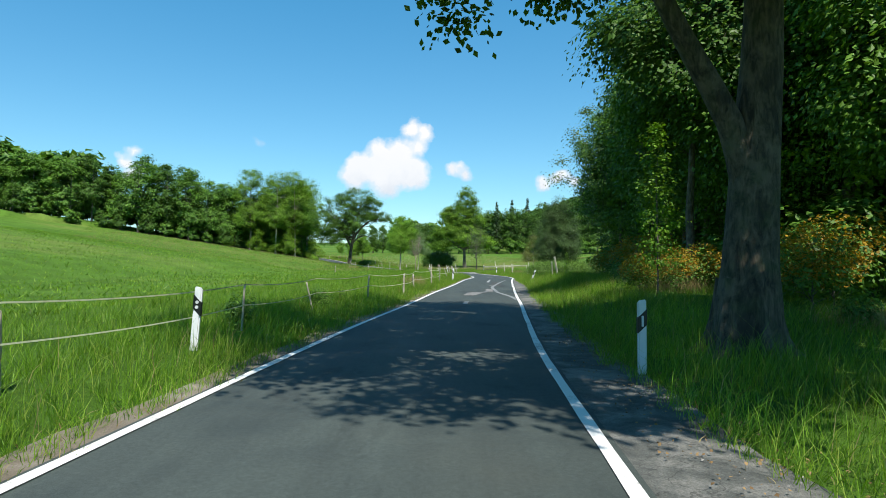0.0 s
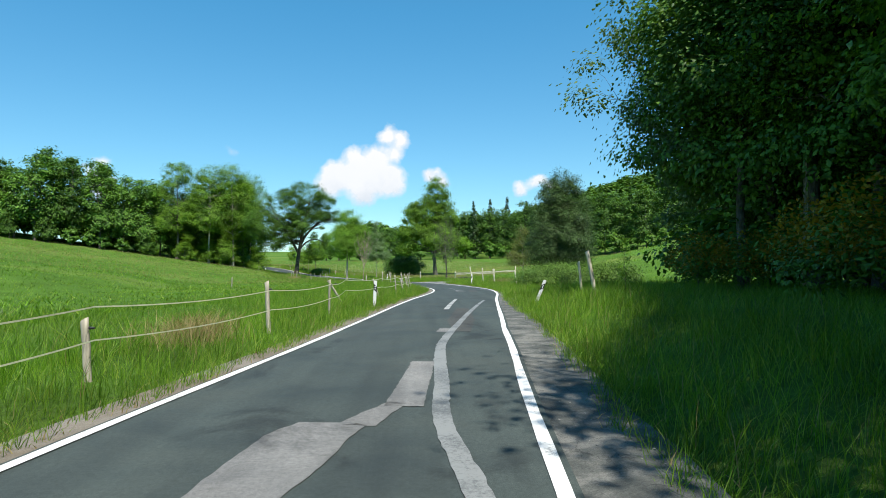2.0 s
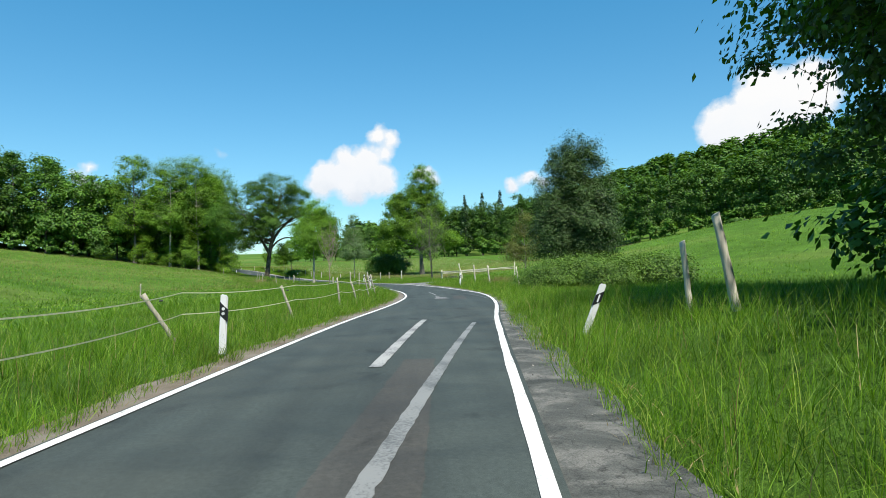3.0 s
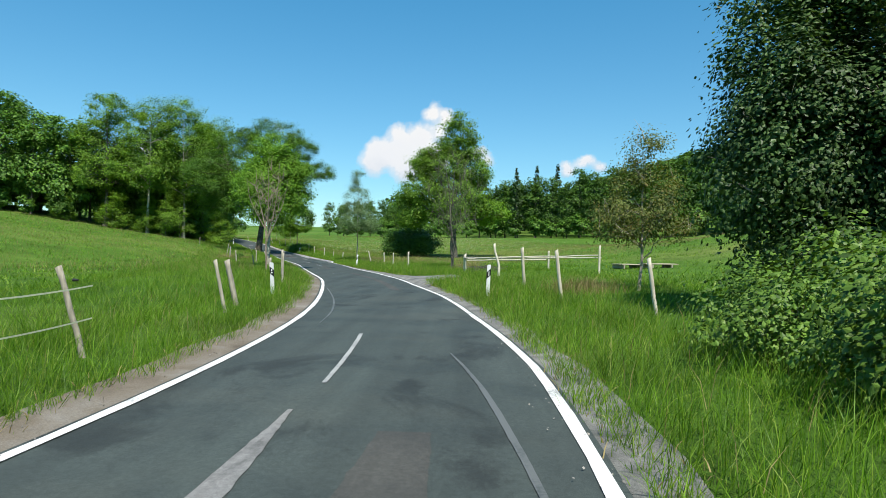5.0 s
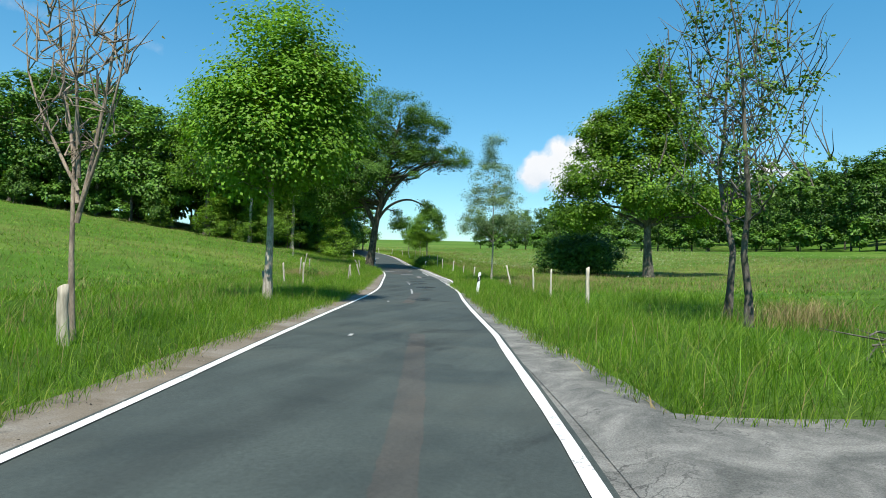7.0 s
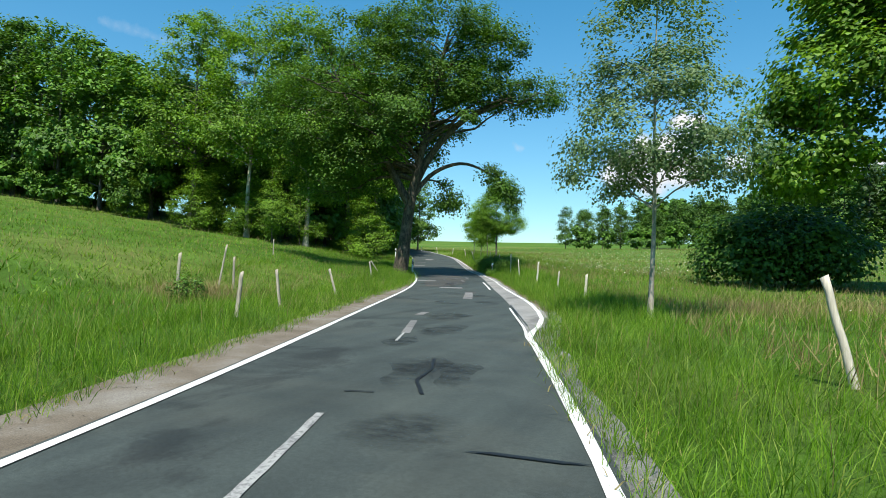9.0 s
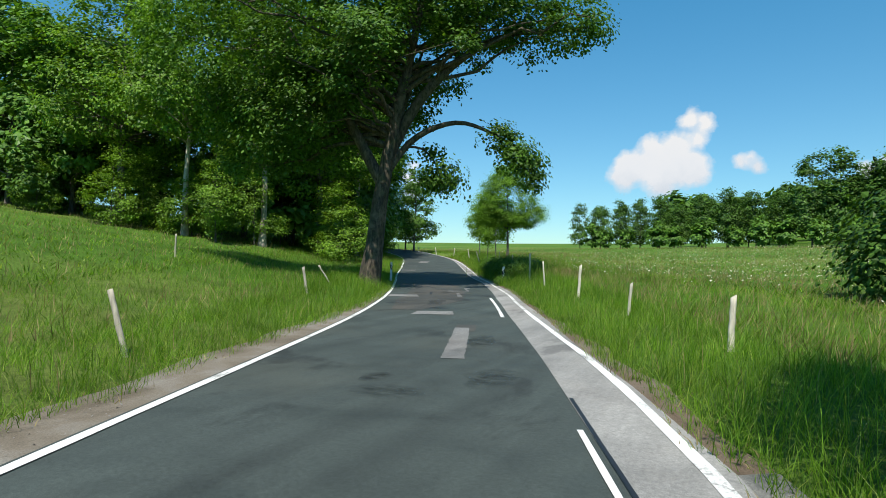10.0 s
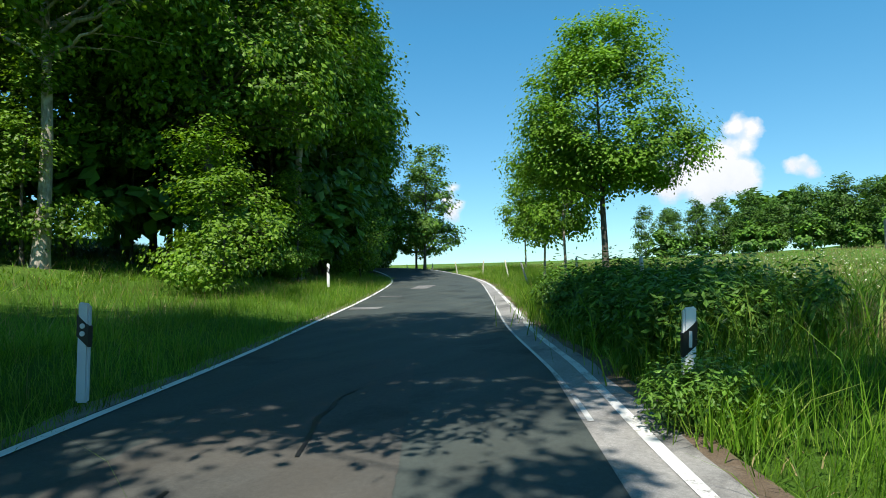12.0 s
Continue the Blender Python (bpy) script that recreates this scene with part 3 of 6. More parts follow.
turn_y = int(np.abs(MY - 134).argmin())
thing("verge_left", verge_strip(-1, M_SOIL), label="bare pale gravel and soil strip beside the road", kind="structure")
wear_y = int(np.abs(MY - 63).argmin())
thing("verge_right", verge_strip(1, M_SHOULDER, 0, wear_y + 1), label="cracked dark grey shoulder strip beside the road", kind="structure")
thing("verge_gravel", verge_strip(1, M_APRON, wear_y, turn_y + 1), label="pale grey gravel shoulder beside the road", kind="structure")
thing("verge_bend", verge_strip(1, M_EARTH, turn_y), label="narrow bare brown earth strip beside the road", kind="structure")

k0, k1 = int(np.abs(MY - 128.8).argmin()), int(np.abs(MY - 203).argmin())
thing("lane_widening", strip("lane_widening", along(np.interp(MY, [128.8, 131, 134, 139, 146, 151, 153, 162], [2.10, 2.26, 2.32, 2.29, 2.14, 2.24, 2.34, 2.92]), 0.0, k0, k1), along(HALF + widening(MY) + 0.12, 0.0, k0, k1), M_PALE, 4, 0.006),
      label="pale concrete-grey strip that widens the road", kind="structure")


def edge_line(name, offset, width, mat, a, b, label):
    off = np.broadcast_to(offset, (len(MID),))
    wv = width * (1 + 0.08 * np.sin(MY * 2.3) + 0.05 * np.sin(MY * 7.1))
    return thing(name, strip(name, along(off - wv / 2, 0.0, a, b), along(off + wv / 2, 0.0, a, b), mat, 1, 0.012), label=label, category="road marking", kind="structure")


edge_line("edge_line_left", -HALF, 0.12, M_LINE, 0, None, "solid white painted line along the road's left edge")
worn_y = int(np.abs(MY - 147).argmin())
edge_line("edge_line_right", HALF + widening(MY) + slack(MY), 0.125, M_LINE, 0, worn_y + 1, "solid white painted line along the road's right edge")
edge_line("edge_line_bend", HALF + widening(MY) + slack(MY), 0.115, M_WORN_EDGE, worn_y, None, "chipped white painted line along the road's right edge")
edge_line("old_edge_line", np.interp(MY, [128.6, 130, 136.4], [2.10, 2.20, 2.23]), 0.058, M_LINE, int(np.abs(MY - 128.7).argmin()), int(np.abs(MY - 136.4).argmin()), "white line of the older road edge")
edge_line("lane_dash", np.interp(MY, [145, 148, 152.4], [1.94, 1.98, 2.05]), 0.095, M_LINE, int(np.abs(MY - 145.3).argmin()), int(np.abs(MY - 152.4).argmin()), "white painted dash beside the pale strip")
edge_line("inner_line", HALF + 0.26 + 0.62 * smooth((MY - 152) / 10), 0.055, M_FAINT_LINE, int(np.abs(MY - 159.0).argmin()), int(np.abs(MY - 184).argmin()), "thin worn white line beside the pale strip")


def decal(name, rows, mat, lift, label, category="road patch", flow=0):
    """A flat mark on the road from rows of (distance along, left, right) in metres."""
    r = np.array(rows, float)
    n = max(2, int((r[-1, 0] - r[0, 0]) / 0.12) + 1)
    s = np.linspace(r[0, 0], r[-1, 0], n)
    ragged = np.random.default_rng(int(abs(r[0, 0]) * 10)).normal(size=(2, n)) * min(0.007, 0.03 * float((r[:, 2] - r[:, 1]).mean()))
    a, b = np.interp(s, r[:, 0], r[:, 1]), np.interp(s, r[:, 0], r[:, 2])
    for _ in range(flow):                             # a seam runs on without corners
        a[1:-1], b[1:-1] = (a[:-2] + 2 * a[1:-1] + a[2:]) / 4, (b[:-2] + 2 * b[1:-1] + b[2:]) / 4
    a, b = a + ragged[0], b + ragged[1]

    def line(o):
        base = [np.interp(s, MY, MID[:, 0]), s, np.interp(s, MY, MID_Z)]
        nx, ny = np.interp(s, MY, SIDE[:, 0]), np.interp(s, MY, SIDE[:, 1])
        return np.column_stack([base[0] + nx * o, base[1] + ny * o, base[2]])

    m = strip(name, line(a), line(b), mat, 1, lift)
    return thing(name, m, label=label, category=category, kind="structure")


PALE = "pale grey repair patch in the asphalt"
for rows in ([(28.5, -0.47, 0.05), (30, -0.42, 0.30), (31.0, -0.42, 0.36), (31.4, -0.25, 0.42)], [(31.3, 0.1, 0.5), (32.3, 0.45, 0.66)], [(32.1, 0.44, 0.86), (35.1, 0.3, 0.66)],
             [(39.4, 0.27, 0.64), (40.2, 0.30, 0.64)], [(67.8, -0.5, 0.26), (69.3, -0.45, 0.0), (69.4, -0.45, -0.2), (71.6, -0.46, -0.41)],
             [(128.9, -0.36, -0.18), (131.2, -0.42, -0.26)], [(132.6, -0.47, -0.24), (133.4, -0.34, -0.12)], [(139.0, 0.68, 1.06), (143.0, 0.74, 1.06)],
             [(145.8, -0.58, 0.62), (146.7, -0.48, 0.56)], [(151.9, -1.95, -0.72), (152.9, -1.95, -0.86)], [(152.2, 0.78, 0.97), (153.9, 0.82, 0.95)], [(153.9, 0.82, 1.4), (154.05, 0.82, 1.4)],
             [(154.95, 0.52, 1.46), (155.2, 0.52, 1.46)], [(155.2, 1.36, 1.48), (156.8, 1.38, 1.48)], [(156.6, 1.4, 1.66), (156.9, 1.4, 1.66)], [(171.8, -1.9, -0.9), (172.5, -1.9, -0.8)], [(176.6, -1.6, -0.7), (176.9, -1.6, -0.7)],
             [(180.5, -0.7, 0.1), (182.5, -0.4, 0.5)]):
    decal("asphalt_patch", rows, M_PATCH, 0.007, PALE)
for rows in ([(39.5, 0.66, 1.05), (42.6, 0.35, 1.12), (48.0, 0.45, 0.9)], [(66.6, 0.45, 1.0), (68.8, 0.4, 1.08), (71, 0.5, 0.95)], [(88.5, 0.55, 0.88), (96, 0.48, 0.78), (104, 0.4, 0.7)], [(113.0, -0.3, 0.1), (120, -0.2, 0.2)], [(142.4, 0.74, 1.2), (143.6, 0.76, 1.22)], [(147.0, -1.3, -0.4), (150.5, -1.5, 0.9), (154, -1.2, 1.2), (158, -1.1, 1.2), (163, -0.8, 1.0)]):
    decal("reddish_patch", rows, M_BROWN, 0.004, "reddish brown worn asphalt patch")
for rows in ([(22.9, -0.12, 0.08), (24.3, -0.12, 0.04)], [(26.0, 1.9, 2.03), (27.7, 1.77, 1.95), (30.2, 1.30, 1.5), (31.5, 0.98, 1.16), (33.3, 0.86, 1.06), (34.5, 0.70, 0.9), (37, 0.46, 0.64), (39.2, 0.5, 0.68), (43.4, 0.72, 0.88), (46, 0.88, 1.04), (54, 1.45, 1.56)]):
    decal("sealed_seam", rows, M_SEAM, 0.009, "long pale sealed seam in the asphalt", "road seam", 60)
for rows in ([(66.9, 1.92, 2.0), (69.5, 1.77, 1.83), (70.4, 1.66, 1.72), (71.6, 1.52, 1.60), (72.9, 1.40, 1.46), (75, 1.1, 1.13)], [(78.5, -1.46, -1.44), (81, -1.45, -1.40), (84.6, -1.60, -1.55), (89.5, -1.90, -1.86)]):
    decal("sealed_seam", rows, M_FAINT_SEAM, 0.009, "long faint sealed seam in the asphalt", "road seam", 60)
for rows in ([(47.3, 0.0, 0.2), (55.2, 0.06, 0.2)], [(72.8, -0.41, -0.35), (77.0, -0.49, -0.42)], [(119.2, -0.26, -0.16), (123.0, -0.36, -0.28)],
             [(127.8, -0.33, -0.28), (128.9, -0.33, -0.28)], [(103.4, -0.76, -0.68), (103.7, -0.76, -0.68)], [(113.6, -0.9, -0.8), (114.0, -0.9, -0.8)]):
    decal("centre_dash", rows, M_OLD_LINE, 0.010, "worn white dash of an old centre line", "road marking")
for rows in ([(153.1, -0.32, -0.22), (153.7, -0.33, -0.23), (154.5, -0.24, -0.17)], [(156.2, 0.05, 0.13), (156.9, -0.12, -0.05), (157.6, -0.32, -0.25), (158.0, -0.3, -0.25)], [(157.3, -1.45, -0.6), (157.36, -1.45, -0.6)], [(158.6, 0.36, 0.42), (159.2, 0.32, 0.37), (159.7, 0.22, 0.32), (160.0, 0.30, 0.36), (160.5, 0.28, 0.34), (160.9, 0.42, 0.48)],
             [(123.9, 0.50, 0.58), (124.6, 0.36, 0.44), (125.3, 0.50, 0.56), (126.1, 0.46, 0.54)], [(121.95, 1.8, 2.05), (122.0, 1.45, 2.0), (122.06, 1.1, 1.6), (122.12, 1.05, 1.3)], [(123.9, -0.32, 0.0), (123.93, -0.32, 0.0)], [(130.6, 2.29, 2.33), (132.5, 2.30, 2.36), (136.6, 2.30, 2.37)]):
    rows = [(q, (a + b) / 2 - (b - a) * 0.3, (a + b) / 2 + (b - a) * 0.3) if b - a < 0.2 else (q, a, b) for q, a, b in rows]
    decal("tar_seam", rows, M_TAR, 0.013, "black tar filled crack in the road", "road crack")

for q, o, ln, wd in ((132.4, 0.4, 1.5, 0.62), (127.8, -0.2, 1.0, 0.3), (125.4, 0.35, 1.5, 0.4), (125.2, 0.9, 1.3, 0.28), (136.7, 0.28, 0.42, 0.62), (137.6, 1.5, 0.9, 0.4), (137.5, -0.05, 0.4, 0.22), (129.6, 0.5, 1.4, 0.5),
                     (149.2, -1.35, 0.5, 0.4), (149.7, 0.0, 1.8, 0.3), (122.6, 0.6, 0.7, 0.7), (141.0, 1.35, 1.2, 0.3), (147.6, 0.1, 0.5, 0.5), (115.5, 0.4, 1.6, 0.4)):
    u = np.linspace(-1, 1, 9)
    rim = np.sqrt(np.maximum(1 - u ** 2, 0)) * (1 + 0.25 * np.sin(u * 7 + q)) + 0.03
    decal("oil_stain", [(q + ln * k, o - wd * e, o + wd * e * (0.8 + 0.2 * math.sin(k * 5))) for k, e in zip(u, rim)], M_OIL, 0.0055, "dark mottled oil stain on the asphalt", "road stain")

# the field entrance on the right
ent_d = np.array([2.15, 2.5, 2.9, 3.4, 3.9, 4.3, 4.7, 5.1])
ent_a = np.array([90.2, 90.8, 92.6, 93.5, 94.1, 94.5, 94.9, 95.5])
ent_b = np.array([100.6, 98.6, 97.6, 97.45, 97.35, 97.3, 97.2, 97.0])
ent_s = ent_a[:, None] + (ent_b - ent_a)[:, None] * np.linspace(0, 1, 11)[None]
ex = np.interp(ent_s, MY, MID[:, 0]) + np.interp(ent_s, MY, SIDE[:, 0]) * ent_d[:, None]
ey = ent_s + np.interp(ent_s, MY, SIDE[:, 1]) * ent_d[:, None]
ez = np.maximum(land(ex.ravel(), ey.ravel()) + 0.02, np.interp(ey.ravel(), MY, MID_Z) - 0.003).reshape(ex.shape)
ez[0] = np.interp(ent_s[0], MY, MID_Z) + 0.002
ei = (np.arange(7)[:, None] * 11 + np.arange(10)[None]).ravel()
thing("field_entrance", mesh_of("field_entrance", np.stack([ex, ey, ez], -1).reshape(-1, 3), np.stack([ei, ei + 11, ei + 12, ei + 1], 1), M_APRON, True),
      label="cracked pale asphalt apron of a field entrance", kind="structure")

# ---- trees ----
OAK = Tree(11, 20.5, 0.98, [(2, 0, 17, 4.6, 5, 3.4), (6, 0, 16.3, 2.6, 3, 1.8), (8.6, 0, 13.0, 2.6, 3, 1.4), (5.6, 0.5, 12.9, 2.6, 3, 1.3), (6.2, 0.1, 7.3, 0.7, 0.7, 0.5), (6.7, -0.1, 6.9, 0.6, 0.7, 0.5), (7.3, 0.1, 6.4, 0.6, 0.6, 0.6), (7.6, 0, 5.9, 0.5, 0.6, 0.6), (7.9, 0, 5.4, 0.3, 0.4, 0.5), (2.8, 0, 6.2, 0.8, 0.9, 0.7), (3.4, 0.2, 5.2, 0.6, 0.7, 0.8), (-3.4, -1.2, 9.2, 3.0, 2.4, 2.2), (0.1, -5.2, 10.2, 1.0, 0.9, 0.7), (4.6, -4.9, 10.0, 0.6, 0.6, 0.4), (-3, 0, 14.5, 5, 5.2, 4), (-6.8, 0, 11, 4, 4.5, 3.6),
                           (-5, 1, 7.2, 3.2, 3.5, 2), (-1, 3.4, 9.8, 3.6, 3.6, 2.6), (-1.4, -2.2, 10.6, 3.2, 2.8, 2.4), (2.6, -2.0, 13.2, 3.0, 2.6, 2.2), (2.6, 3, 12.4, 3.2, 3, 2.2)],
           700, 126000, 0.122, 0.48, M_BARK_OAK, M_LEAF_OAK_SUN, 0.33, (2.6, 0.0), 0.5, 0.3, root=1.28, sides=18,
           stems=[([(0.4, 0, 4.0), (0.9, 0, 5.6), (1.9, 0.05, 7.0), (3.2, 0.1, 7.8), (4.6, 0.1, 8.0), (6.3, 0.05, 7.3), (7.3, 0, 6.5), (7.9, 0, 5.5)], 0.20, 0.025), ([(1.7, 0, 6.8), (2.6, 0.1, 6.7), (3.3, 0.1, 5.8), (3.6, 0.1, 4.8)], 0.07, 0.02), ([(0.7, 0, 5.6), (1.8, 0, 8.2), (3.9, -0.2, 10.7), (6.6, 0, 12.3), (10.0, 0.2, 12.7)], 0.28, 0.05),
                  ([(0.6, 0, 5.0), (-1.4, -0.3, 8.6), (-3.8, -0.4, 12.0), (-5.2, 0, 15)], 0.3, 0.06), ([(0.8, 0, 6.4), (1.6, 1.2, 9.5), (2.4, 2.6, 12.6)], 0.22, 0.05)])
MAPLE = Tree(12, 10.6, 0.30, [(0.3, 0, 6.4, 2.2, 2.4, 2.0), (0.3, 0, 8.4, 1.7, 1.7, 1.5), (-0.4, 0.3, 4.5, 1.9, 2.1, 1.1), (1.5, 0.4, 5.4, 1.6, 1.8, 1.3), (1.2, 0, 7.4, 1.5, 1.6, 1.2), (-1.2, -0.3, 6.0, 1.4, 1.5, 1.2)], 270, 54000, 0.092, 0.42, M_BARK_PALE, M_LEAF_LIGHT, 0.22, wiggle=0.1)
GIANT = Tree(13, 17, 1.0, [(-1, 0, 12, 4.2, 4.8, 4), (-4.2, -1.2, 8.6, 3.0, 3.0, 1.5), (-3.0, -5, 8.6, 3.2, 3.4, 1.6), (0, -5.5, 10, 3.5, 3.5, 2.5), (1.5, -1, 11, 3.6, 3.6, 3.4), (-3.5, 4, 9.5, 3, 3.6, 2.4), (0.2, 3.2, 9.8, 2.6, 2.2, 2.0), (-5.4, 1.5, 9.8, 2.4, 2.8, 1.6), (-7.4, 2.0, 10.2, 2.2, 3.2, 1.5), (-3.5, 5.2, 11.4, 3.0, 2.4, 1.7), (-1.6, 5.2, 11.8, 2.2, 2.0, 1.6), (-7.2, 5.2, 11.4, 2.6, 3.0, 1.5), (-5.5, -3.5, 9.8, 3.0, 3.0, 1.5), (-8.0, -1.0, 10.2, 2.6, 3.0, 1.5)],
             360, 72000, 0.115, 0.37, M_BARK_OAK, M_LEAF_OAK, 0.42, (0.5, 0.0), 0.5, 0.12, root=1.3, sides=20,
             stems=[([(0.0, 0, 2.9), (-0.3, -0.05, 3.9), (-1.0, -0.2, 5.0), (-1.7, -0.4, 6.1), (-2.6, -0.8, 7.6), (-3.6, -1.2, 9.0)], 0.25, 0.07)]
             + [([(0.34 * math.cos(a), 0.34 * math.sin(a), 1.3), (0.45 * math.cos(a), 0.45 * math.sin(a), 0.6), (0.62 * math.cos(a + 0.1), 0.62 * math.sin(a + 0.1), 0.15), (1.05 * math.cos(a + 0.2), 1.05 * math.sin(a + 0.2), -0.2)], 0.13, 0.13) for a in (0.3, 1.5, 2.5, 3.6, 4.7, 5.6)])
WOODEND = Tree(23, 15.5, 0.5, [(0, 0, 10, 5, 5, 4), (-4.2, -0.5, 8.0, 2.8, 3, 2.4), (-3.5, 0, 11.5, 2.8, 3, 2.2), (0, 0, 13.5, 3, 3, 2), (-2.5, -1.5, 5.5, 3, 3, 1.6), (3, 1, 7, 4, 4, 3), (1, -2, 4.5, 3.6, 3, 1.8), (-1.4, 1.8, 5.0, 2.6, 2.4, 2.6)],
               230, 32000, 0.112, 0.42, M_BARK, M_LEAF_WOODEND, 0.2)
DENSE = Tree(14, 19, 0.8, [(0.3, 0, 15.6, 2.3, 2.3, 3.2), (-1.5, 0.5, 12, 3.4, 3.4, 2.8), (-4.4, 0, 8.8, 2.8, 3.2, 2.4), (-5.6, 0.3, 6.0, 2.2, 3, 2.0), (2.2, 0, 11.5, 2.0, 2.4, 3.2), (0.6, -1, 7.5, 3.2, 3.2, 2.6), (-4.0, 0.2, 12.0, 2.0, 2.4, 1.8), (4.4, 0.2, 6.0, 2.4, 2.4, 1.6)], 340, 64000, 0.165, 0.52, M_BARK, M_LEAF_SUNNY, 0.2)
SPARSE = Tree(15, 9.6, 0.2, [(0.2, 0, 6.8, 1.3, 1.3, 2.4), (1.4, 0.2, 6.0, 1.0, 1.0, 1.6), (-0.9, 0.4, 4.2, 1.0, 1.0, 1.2), (0.8, -0.2, 3.4, 1.1, 1.1, 0.9)], 64, 2000, 0.08, 0.2, M_BARK, M_LEAF_LIGHT_DULL, 0.22, wiggle=0.9, bare=120, twig=0.9)
SAPLING = Tree(16, 8.9, 0.125, [(0, 0, 4.3, 1.9, 1.9, 1.5), (0, 0, 6.0, 1.35, 1.35, 1.5), (0, 0, 7.8, 0.6, 0.6, 1.0), (-1.2, 0.2, 3.3, 1.1, 1.1, 0.7), (1.3, -0.2, 3.5, 1.1, 1.1, 0.8)], 170, 25000, 0.053, 0.23, M_BARK_PALE, M_LEAF_GREY, 0.26, wiggle=0.12)
BARE = Tree(17, 6.0, 0.12, [(0, 0, 3.8, 0.9, 0.8, 1.2), (0.1, 0, 5.0, 0.9, 0.7, 0.9)], 90, 90, 0.05, 0.2, M_BARK_RED, M_LEAF_RED, 0.3, limb=0.36, wiggle=0.15, bare=80, twig=0.42, trunk_top=0.7,
            stems=[([(0, 0, 1.8), (0.25, 0.05, 3.0), (0.5, 0.1, 4.6), (0.6, 0.1, 6.3)], 0.04, 0.008), ([(0, 0, 2.1), (-0.3, 0.1, 3.2), (-0.65, 0.15, 4.6), (-0.8, 0.2, 6.0)], 0.035, 0.008),
                   ([(0, 0, 2.5), (0.1, -0.2, 4.0), (0.12, -0.4, 6.0)], 0.035, 0.007), ([(0, 0, 1.9), (0.5, -0.1, 2.9), (0.95, -0.2, 4.0), (1.2, -0.2, 5.2)], 0.03, 0.006),
                   ([(0, 0, 2.3), (-0.5, -0.1, 3.2), (-1.0, -0.1, 4.2), (-1.2, 0, 5.2)], 0.03, 0.006)])
REDTREE = Tree(18, 6.0, 0.16, [(0, 0, 3.2, 1.9, 1.9, 1.5), (0.3, 0, 4.7, 1.0, 1.0, 1.0), (-1.2, 0, 2.4, 1.1, 1.1, 0.7), (1.3, 0, 2.6, 1.1, 1.1, 0.8)], 130, 13000, 0.065, 0.28, M_BARK_PALE, M_LEAF_RED, 0.12, wiggle=0.5, bare=30, twig=0.45)
BIRCHY = Tree(19, 10.2, 0.32, [(0, 0, 6.0, 2.0, 2.0, 3.2), (0.3, 0, 8.6, 1.3, 1.3, 1.7), (-0.9, 0, 4.0, 1.7, 1.7, 2.0), (0.9, 0.2, 4.4, 1.7, 1.7, 2.4), (0, 0, 2.0, 2.0, 2.0, 1.6)], 440, 66000, 0.074, 0.29, M_BIRCH, M_LEAF_BIRCH, 0.15, droop=0.45, hollow=0.2, flat=0.85)
ASH = Tree(20, 10.5, 0.3, [(0, 0, 6.8, 2.8, 2.8, 2.5), (0.1, 0, 9.0, 1.8, 1.8, 1.3), (1.9, 0.2, 5.2, 1.6, 1.6, 1.2), (-1.8, -0.2, 5.4, 1.6, 1.6, 1.3), (0.2, 0.3, 4.6, 1.8, 1.8, 0.9)], 260, 46000, 0.088, 0.36, M_BARK, M_LEAF_LIGHT, 0.3, wiggle=0.1)
YOUNG = Tree(21, 6.5, 0.13, [(0, 0, 4.3, 1.2, 1.2, 1.5), (0.2, 0, 5.6, 0.8, 0.8, 0.8), (-0.1, 0.2, 2.6, 1.0, 1.0, 0.9), (0.3, -0.2, 3.4, 1.1, 1.1, 0.8)], 90, 8000, 0.085, 0.28, M_BARK_PALE, M_LEAF_LIGHT, 0.3)
DARKWOOD = Tree(22, 15.5, 0.45, [(0, 0, 9.5, 4.2, 4.2, 3.8), (0, 0, 13, 2.8, 2.8, 2.2), (-2.5, -1, 6.5, 3.2, 3.2, 2.6), (2.5, 1, 6.5, 3.2, 3.2, 2.6), (0, 0, 4.2, 3.0, 3.0, 1.8)], 150, 24000, 0.122, 0.6, M_BARK, M_LEAF, 0.2)
CANOPY = Tree(28, 15.5, 0.42, [(0, 0, 10.5, 3.8, 3.8, 3.2), (0, 0, 13.2, 2.8, 2.8, 2.0), (-1.8, -0.8, 8.4, 2.8, 2.8, 1.8), (2.0, 1, 8.6, 3.0, 3.0, 1.8)], 130, 20000, 0.125, 0.6, M_BARK, M_LEAF_OAK, 0.35)
EDGE_TREES = [Tree(31, 16, 0.4, [(0, 0, 9, 3.6, 3.6, 4.5), (0.4, 0, 13, 2.4, 2.4, 2.4), (-1.4, 0.5, 5.2, 3.0, 3.0, 2.4), (1.5, -0.5, 4.2, 2.8, 2.8, 2.2)], 125, 7600, 0.24, 0.50, M_BARK, M_LEAF, 0.15),
              Tree(32, 17.5, 0.42, [(0, 0, 11, 3.0, 3.0, 5.0), (0.2, 0.3, 15, 1.9, 1.9, 2.2), (-1.5, 0, 7, 2.6, 2.6, 3.0), (1.2, 0.8, 5, 2.4, 2.4, 2.4)], 125, 7600, 0.235, 0.48, M_BARK, M_LEAF_OAK, 0.2),
              Tree(33, 14, 0.34, [(0, 0, 8, 3.8, 3.8, 3.4), (-1.0, 0, 11.2, 2.6, 2.6, 2.2), (1.8, 0.6, 5, 3.0, 3.0, 2.2), (-2, -0.4, 4, 2.8, 2.8, 1.8)], 125, 7600, 0.235, 0.49, M_BARK, M_LEAF, 0.12)]
